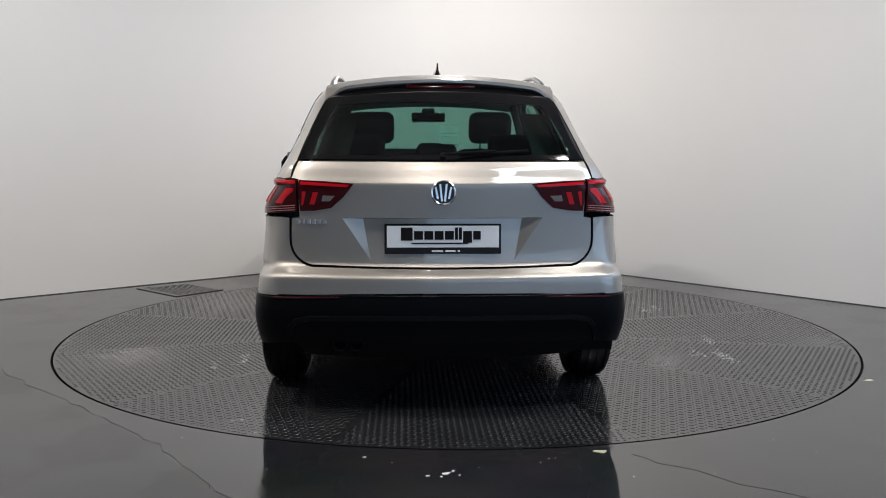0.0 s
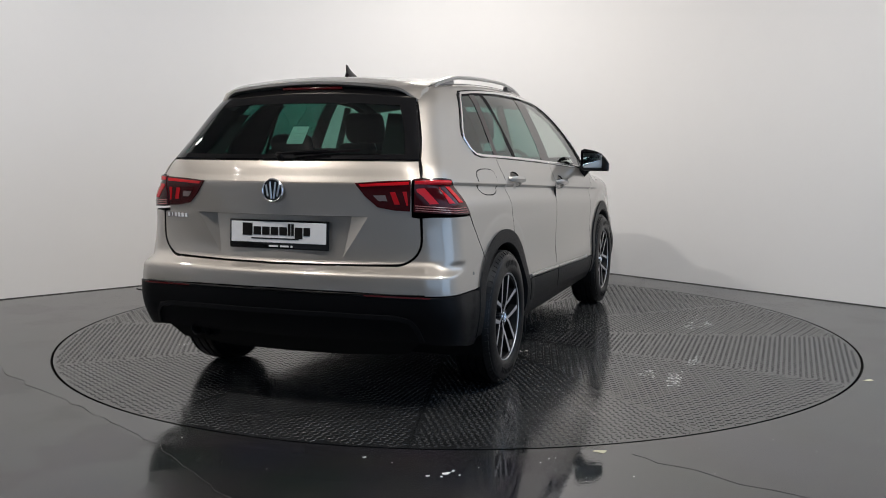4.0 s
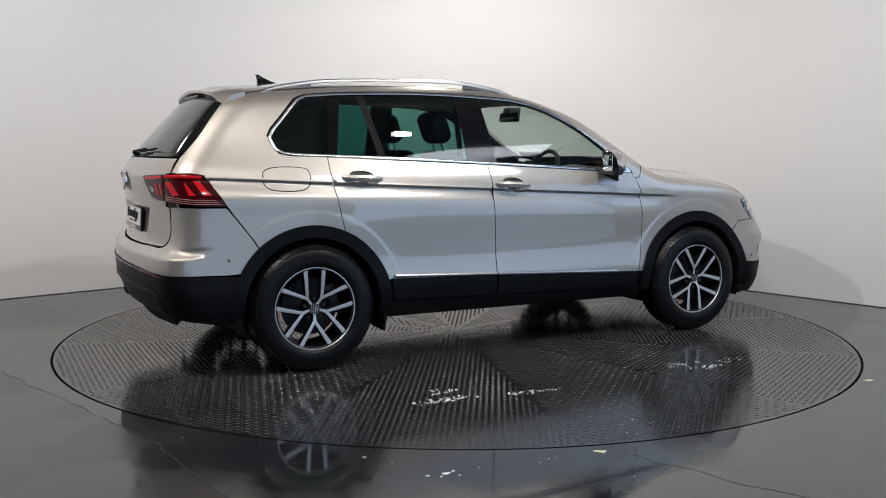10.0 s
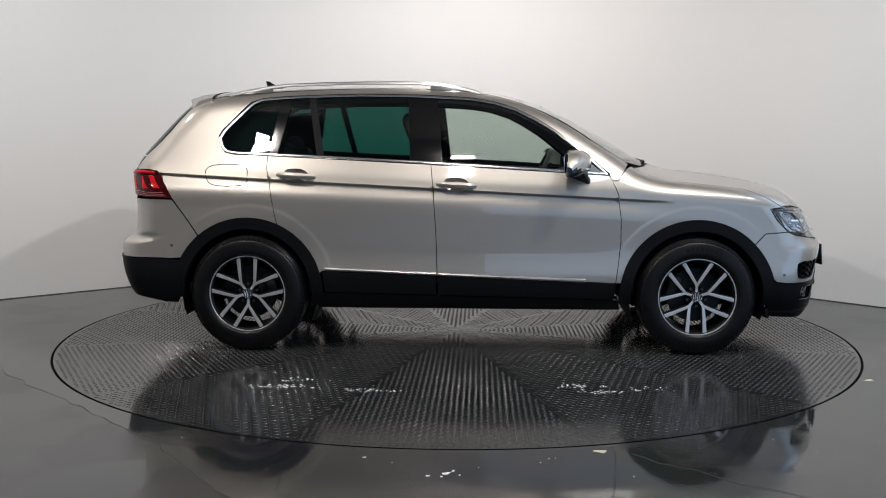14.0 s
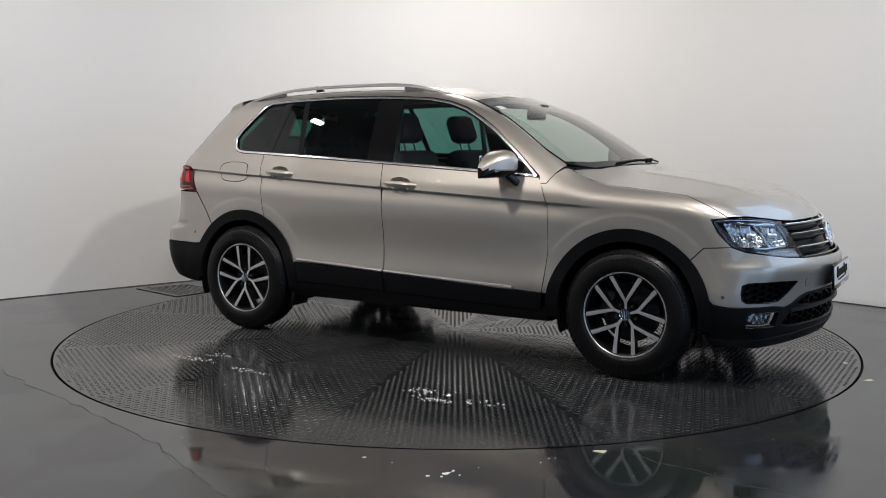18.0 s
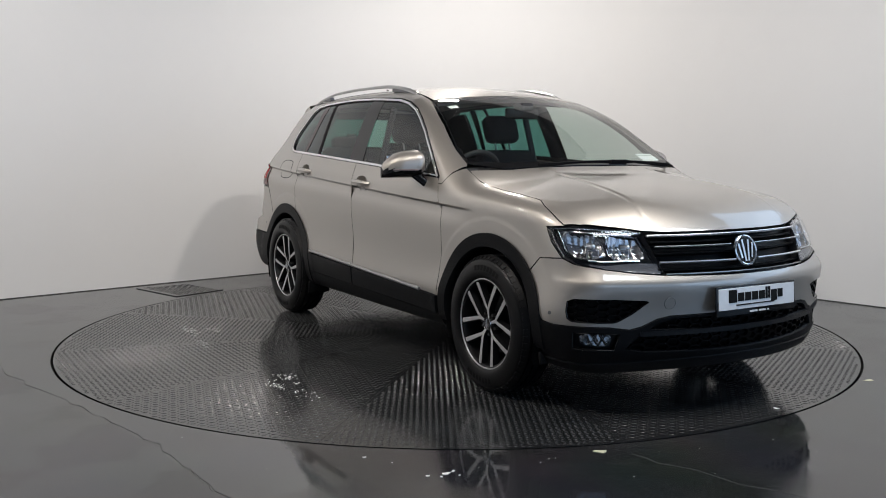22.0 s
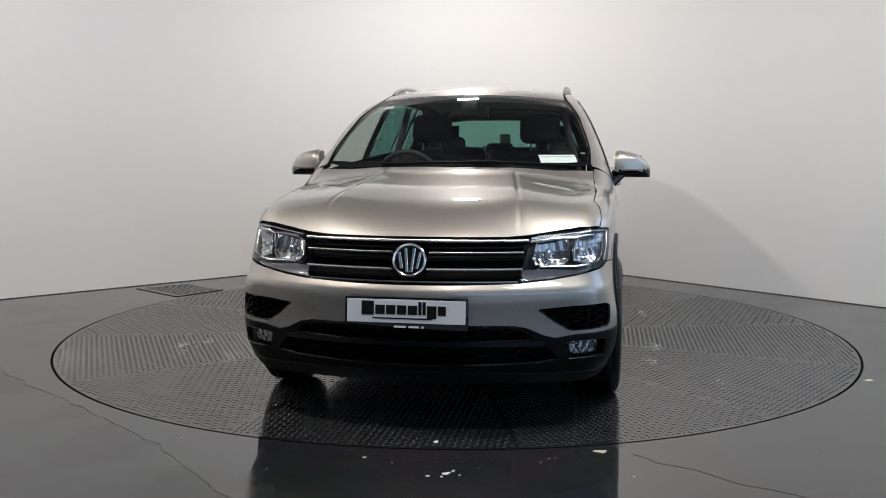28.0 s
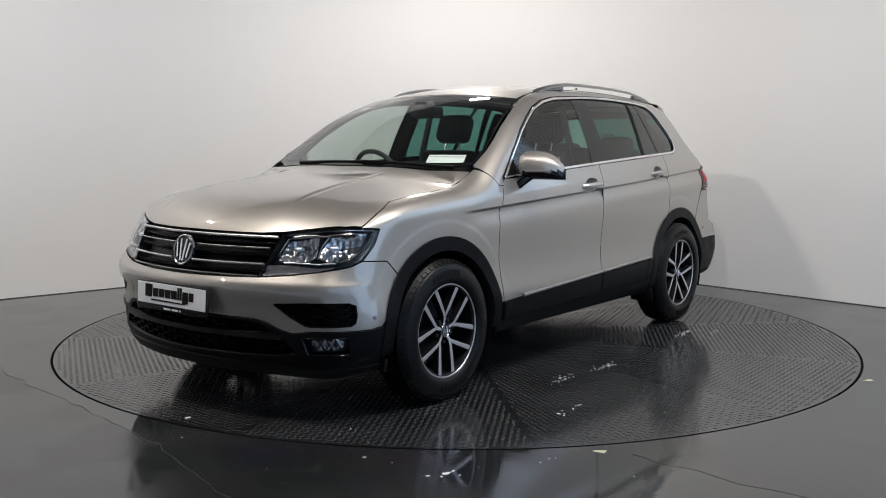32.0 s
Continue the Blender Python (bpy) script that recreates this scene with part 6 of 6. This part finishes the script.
ff = [(i * k + q, ((i + 1) % n) * k + q, ((i + 1) % n) * k + (q + 1) % k, i * k + (q + 1) % k) for i in range(n) for q in range(k)]
bm.free()
wheel_s = part("steering_wheel", bm_from(vv, ff), TRIM_IN, car)
bm = bmesh.new()
block(bm, (.15, .15, .05), m @ Matrix.Translation((0, 0, -.01)), .02, 3)
block(bm, (.05, .34, .02), m @ Matrix.Translation((.0, 0, -.008)), .006)
block(bm, (.17, .05, .02), m @ Matrix.Translation((-.09, 0, -.008)), .006)
part("wheel_centre", bm, TRIM_IN, wheel_s)
bm = bmesh.new()
tube(bm, .04, .05, .34, m @ Matrix.Translation((0, 0, -.18)), 18)
part("steering_column", bm, TRIM_IN, wheel_s)
bm = bmesh.new()
block(bm, (.035, .24, .068), Matrix.Translation((.40, 0, 1.430)) @ Matrix.Rotation(.1, 4, "Y"), .014, 3)
inner_mirror = part("inside_mirror", bm, GLOSS_BLACK, car)
bm = bmesh.new()
block(bm, (.10, .09, .05), Matrix.Translation((.42, 0, 1.470)), .015, 3)
part("sensor_housing", bm, TRIM_IN, inner_mirror)
for s in BOTH:
    bm = bmesh.new()
    block(bm, (.02, .045, .95), Matrix.Translation((-.30, .645 * s, 1.02)) @ Matrix.Rotation(.26 * s, 4, "X"), .008)
    part("b_pillar_lining", bm, TRIM_IN, car)

# sticker on the rear window and sheet on the windscreen
c = places([("r", -.035, 1.290), ("r", -.035, 1.300)])
n = Vector(grad(c)[0])
m = Matrix.Translation(Vector(c[0]) - n * .008) @ n.to_track_quat("Z", "Y").to_matrix().to_4x4()
bm = bmesh.new()
block(bm, (.086, .112, .001), m)
sticker = part("window_sticker", bm, PAPER_GREEN, gate, "small pale green sticker behind the rear glass")
for k, (w, y) in enumerate(((.03, .036), (.075, .012), (.07, -.006), (.07, -.020), (.06, -.034), (.055, -.046))):
    bm = bmesh.new()
    block(bm, (w, .022 if k == 0 else .006, .001), m @ Matrix.Translation((0, y, .0012)))
    part("print_bar", bm, INK_GREY, sticker)
spot_on = places([("t", .935, .560)])
n = Vector(grad(spot_on)[0])
ax = Vector((0, 0, 1)).cross(n).normalized()
m = Matrix(((*ax, 0), (*n.cross(ax), 0), (*n, 0), (0, 0, 0, 1))).transposed()
m.translation = Vector(spot_on[0]) - n * .012
bm = bmesh.new()
block(bm, (.205, .075, .001), m)
sheet = part("paper_sheet", bm, PAPER, windscreen, "white paper sheet behind the windscreen")
bm = bmesh.new()
block(bm, (.19, .006, .001), m @ Matrix.Translation((0, .018, .0012)))
part("print_bar", bm, INK_GREY, sheet)

c = places([("t", .40, -.50)])
n = Vector(grad(c)[0])
ax = Vector((0, 1, 0)) - n * n.y
m = Matrix(((*ax.normalized(), 0), (*n.cross(ax).normalized(), 0), (*n, 0), (0, 0, 0, 1))).transposed()
m.translation = Vector(c[0]) - n * .010
bm = bmesh.new()
block(bm, (.060, .045, .001), m)
part("screen_sticker", bm, PAPER, windscreen, "small pale sticker behind the windscreen")

# ---------------------------------------------------------------- marks on the table and the floor
def ragged(name, x, y, w, h, turn, material, label, category, z=0.0, thick=.0016, n=11, parent=None):
    """A small torn flake lying flat."""
    rng = random.Random(int(abs(x) * 9173 + abs(y) * 3571 + w * 1e4))
    pts = []
    for i in range(n):
        a = 2 * math.pi * i / n
        r = rng.uniform(.35, 1.0)
        pts.append((w / 2 * r * math.cos(a), h / 2 * r * math.sin(a)))
    verts = [(a, b, thick) for a, b in pts] + [(a * 1.04, b * 1.04, 0) for a, b in pts]
    faces = [tuple(range(n))] + [(i, i + n, (i + 1) % n + n, (i + 1) % n) for i in range(n)]
    ob = part(name, bm_from(verts, faces), material, parent, smooth=False)
    ob.matrix_basis = pose(x, y, z, 0, 0, turn)
    if parent is None:
        tagged(ob, label=label, category=category)
    return ob


def scrape(x, y, w, h, count, turn, seed):
    """A cluster of scraped white marks on the raised bars."""
    rng = random.Random(seed)
    verts, faces = [], []
    for _ in range(count * 2 // 3):
        cx, cy = rng.gauss(0, w / 3.2), rng.gauss(0, h / 3.2)
        if abs(cx) > w or abs(cy) > h:
            continue
        a = rng.choice((-.78, .78)) + rng.uniform(-.3, .3)
        l, b = rng.uniform(.004, .012), rng.uniform(.002, .0045)
        k = len(verts)
        for u, v in ((-1, -.6), (-.3, -1), (.8, -.7), (1, .5), (.2, 1), (-.8, .7)):
            u, v = u * l * rng.uniform(.7, 1.1), v * b * rng.uniform(.6, 1.2)
            verts.append((cx + u * math.cos(a) - v * math.sin(a), cy + u * math.sin(a) + v * math.cos(a), .0028))
        faces.append(tuple(range(k, k + 6)))
    ob = mesh_object("scrape_mark", verts, faces, SCUFF, table, smooth=False)
    ob.matrix_basis = pose(x, y, 0, 0, 0, turn)
    tagged(ob, label="scraped white marks", kind="stuff")


for x, y, w, h, count, turn, seed in ((-.86, -1.55, .26, .07, 90, 4, 1), (-.80, -1.40, .24, .08, 34, 0, 2), (-.40, -1.60, .24, .05, 50, -6, 3), (.66, -1.47, .22, .08, 50, 5, 4), (.80, -1.58, .18, .05, 46, 0, 5),
                                      (1.02, -1.52, .22, .06, 26, 0, 6), (.73, 1.27, .20, .06, 52, 8, 7), (.33, 1.31, .22, .06, 48, -8, 8), (-.85, 1.27, .26, .06, 50, 0, 9), (-.98, 1.42, .2, .06, 26, 0, 10), (1.25, 1.6, .16, .05, 14, 0, 11)):
    scrape(x, y, w, h, count, turn, seed)
ragged("paint_flake", 2.41, .30, .05, .025, 20, CHIP_WHITE, "", "", .0034, .001, parent=table)

for x, y, w, h, turn, m in ((-.03, -2.80, .045, .030, 30, CHIP_WHITE), (-.005, -2.775, .030, .016, 70, CHIP_WHITE), (-.05, -2.835, .022, .018, 120, CHIP_WHITE), (.02, -2.82, .016, .010, 15, CHIP_WHITE), (-.10, -2.83, .030, .012, 10, CHIP_WHITE), (-.36, -2.62, .026, .010, 15, CHIP_WHITE), (-2.36, -1.66, .018, .009, 40, CHIP_WHITE), (-2.83, -1.32, .014, .007, 0, CHIP_WHITE)):
    ragged("debris_flake", x, y, w, h, turn, m, "small white flake of debris on the grey floor", "debris")
ragged("tape_scrap", .60, -2.535, .075, .050, -20, CHIP, "torn cream tape scrap at the turntable rim", "tape", .0005)
ragged("tape_scrap", 2.20, -1.33, .075, .040, 15, CHIP, "torn cream tape scrap at the turntable rim", "tape", .0005)
rng = random.Random(5)
for k in range(26):
    a = rng.uniform(-2.3, -.9)
    r = 2.62 + abs(rng.gauss(0, .35))
    ragged("grit", r * math.cos(a), r * math.sin(a), rng.uniform(.004, .009), rng.uniform(.003, .006), rng.uniform(0, 180), CHIP_WHITE, "tiny pale grit on the grey floor", "debris", n=6, thick=.001)


def floor_joint(name, pts, w, material, label):
    pts = np.array([(x, y, .0006) for x, y in pts])
    pts = resample(pts, .12)
    rng = np.random.RandomState(3)
    pts[1:-1, :2] += rng.normal(0, .004, (len(pts) - 2, 2))
    v, f = sweep(pts, np.tile((0, 0, 1.0), (len(pts), 1)), [(-w, -.0004), (w, -.0004), (w * .5, .0008), (-w * .5, .0008)])
    tagged(part(name, bm_from(v, f), material, None, label, smooth=False), category="crack", kind="structure")


# an older coat of paint on the west side, its edge worn and ragged
COAT_EDGE = [(-3.2, -.55), (-2.80, -.90), (-2.51, -1.20), (-2.41, -1.33), (-2.15, -1.59), (-1.87, -1.84), (-1.53, -2.19), (-1.29, -2.43), (-1.02, -2.80), (-.81, -3.06), (-.62, -3.36)]
edge = resample(COAT_EDGE, .03)
rng = np.random.RandomState(8)
edge = edge + np.stack([np.convolve(rng.normal(0, .011, len(edge)), np.ones(3) / 2, "same") for _ in range(2)], 1)
outline = [tuple(q) for q in edge] + [(-5.0, -3.36), (-4.8, -.9)]
n = len(outline)
coat = part("floor_coat", bm_from([(x, y, .0011) for x, y in outline] + [(x + .002, y + .002, .0001) for x, y in outline], [tuple(range(n))] + [(i, i + n, (i + 1) % n + n, (i + 1) % n) for i in range(n)]), OLD_COAT, None, "older duller grey floor paint with a ragged edge", smooth=False)
tagged(coat, category="floor paint", kind="structure")
floor_joint("floor_crack", [tuple(q + (.006, .006)) for q in edge[8:-6:3]], .0011, WORN_EDGE, "worn pale edge between two coats of floor paint")
floor_joint("floor_crack", [(.72, -2.56), (.80, -2.66), (.93, -2.74), (1.06, -2.90), (1.35, -3.08)], .0012, WORN_EDGE, "fine pale crack across the painted floor")

# loose tread plate by the wall
PLATE = [(-2.74, 1.72), (-2.27, 1.30), (-1.98, 1.67), (-2.37, 2.02)]
lid = part("tread_plate_cover", bm_from([(x, y, .006) for x, y in PLATE] + [(x, y, 0) for x, y in PLATE], [(0, 1, 2, 3), (0, 4, 5, 1), (1, 5, 6, 2), (2, 6, 7, 3), (3, 7, 4, 0)]), PLATE_STEEL, None, smooth=False)
tagged(lid, label="dark steel tread-plate cover lying by the wall", category="cover plate")
c = np.mean(PLATE, 0)
turn = math.atan2(1.30 - 1.72, -2.27 + 2.74)
p = np.array([(i * .036, j * .036) for i in range(-12, 13) for j in range(-12, 13)]) @ np.array([[math.cos(turn), math.sin(turn)], [-math.sin(turn), math.cos(turn)]]) + c
p = p[inside(draw_in(np.array(PLATE), .02), p)]
verts, faces = [], []
for k, (x, y) in enumerate(p):
    a = turn + (math.pi / 4 if k % 2 else -math.pi / 4)
    d, e = np.array((math.cos(a), math.sin(a))), np.array((-math.sin(a), math.cos(a)))
    for q, z in ((1, .006), (.7, .009)):
        verts += [(x - d[0] * .0155 * q, y - d[1] * .0155 * q, z), (x - e[0] * .005 * q, y - e[1] * .005 * q, z), (x + d[0] * .0155 * q, y + d[1] * .0155 * q, z), (x + e[0] * .005 * q, y + e[1] * .005 * q, z)]
    faces += [tuple(8 * k + i for i in f) for f in ((0, 1, 5, 4), (1, 2, 6, 5), (2, 3, 7, 6), (3, 0, 4, 7), (4, 5, 6, 7))]
tagged(mesh_object("tread_bar", verts, faces, TREAD, lid, smooth=False), kind="stuff")

# ---------------------------------------------------------------- what moves
TURN = [(0, -3.14), (.5, -1.80), (1, .12), (1.5, 2.6), (2, 5.7), (2.5, 9.05), (3, 12.43), (6, 33.84), (9, 55.29), (11, 69.95), (13, 84.37), (17, 112.78), (19, 127.16), (21, 141.41), (23, 154.76), (25, 167.94), (28, 188.94), (30, 202.95), (32, 217.19)]


def motions():
    """The table turns, and the car with it."""
    angle = spline([t for t, _ in TURN], [a for _, a in TURN])
    cars, tables = [], []
    for i in range(65):
        t = i / 2
        a = float(angle(np.array([t]))[0][0])
        s, c = math.sin(radians(a)), math.cos(radians(a))
        ox, oy = .109, .167
        cars.append((t, pose(ox * s - oy * c, ox * c + oy * s, .003, 0, 0, 90 - a)))
        tables.append((t, pose(0, 0, 0, 0, 0, 90 - a)))
    walk(car, cars)
    walk(table, tables)


motions()
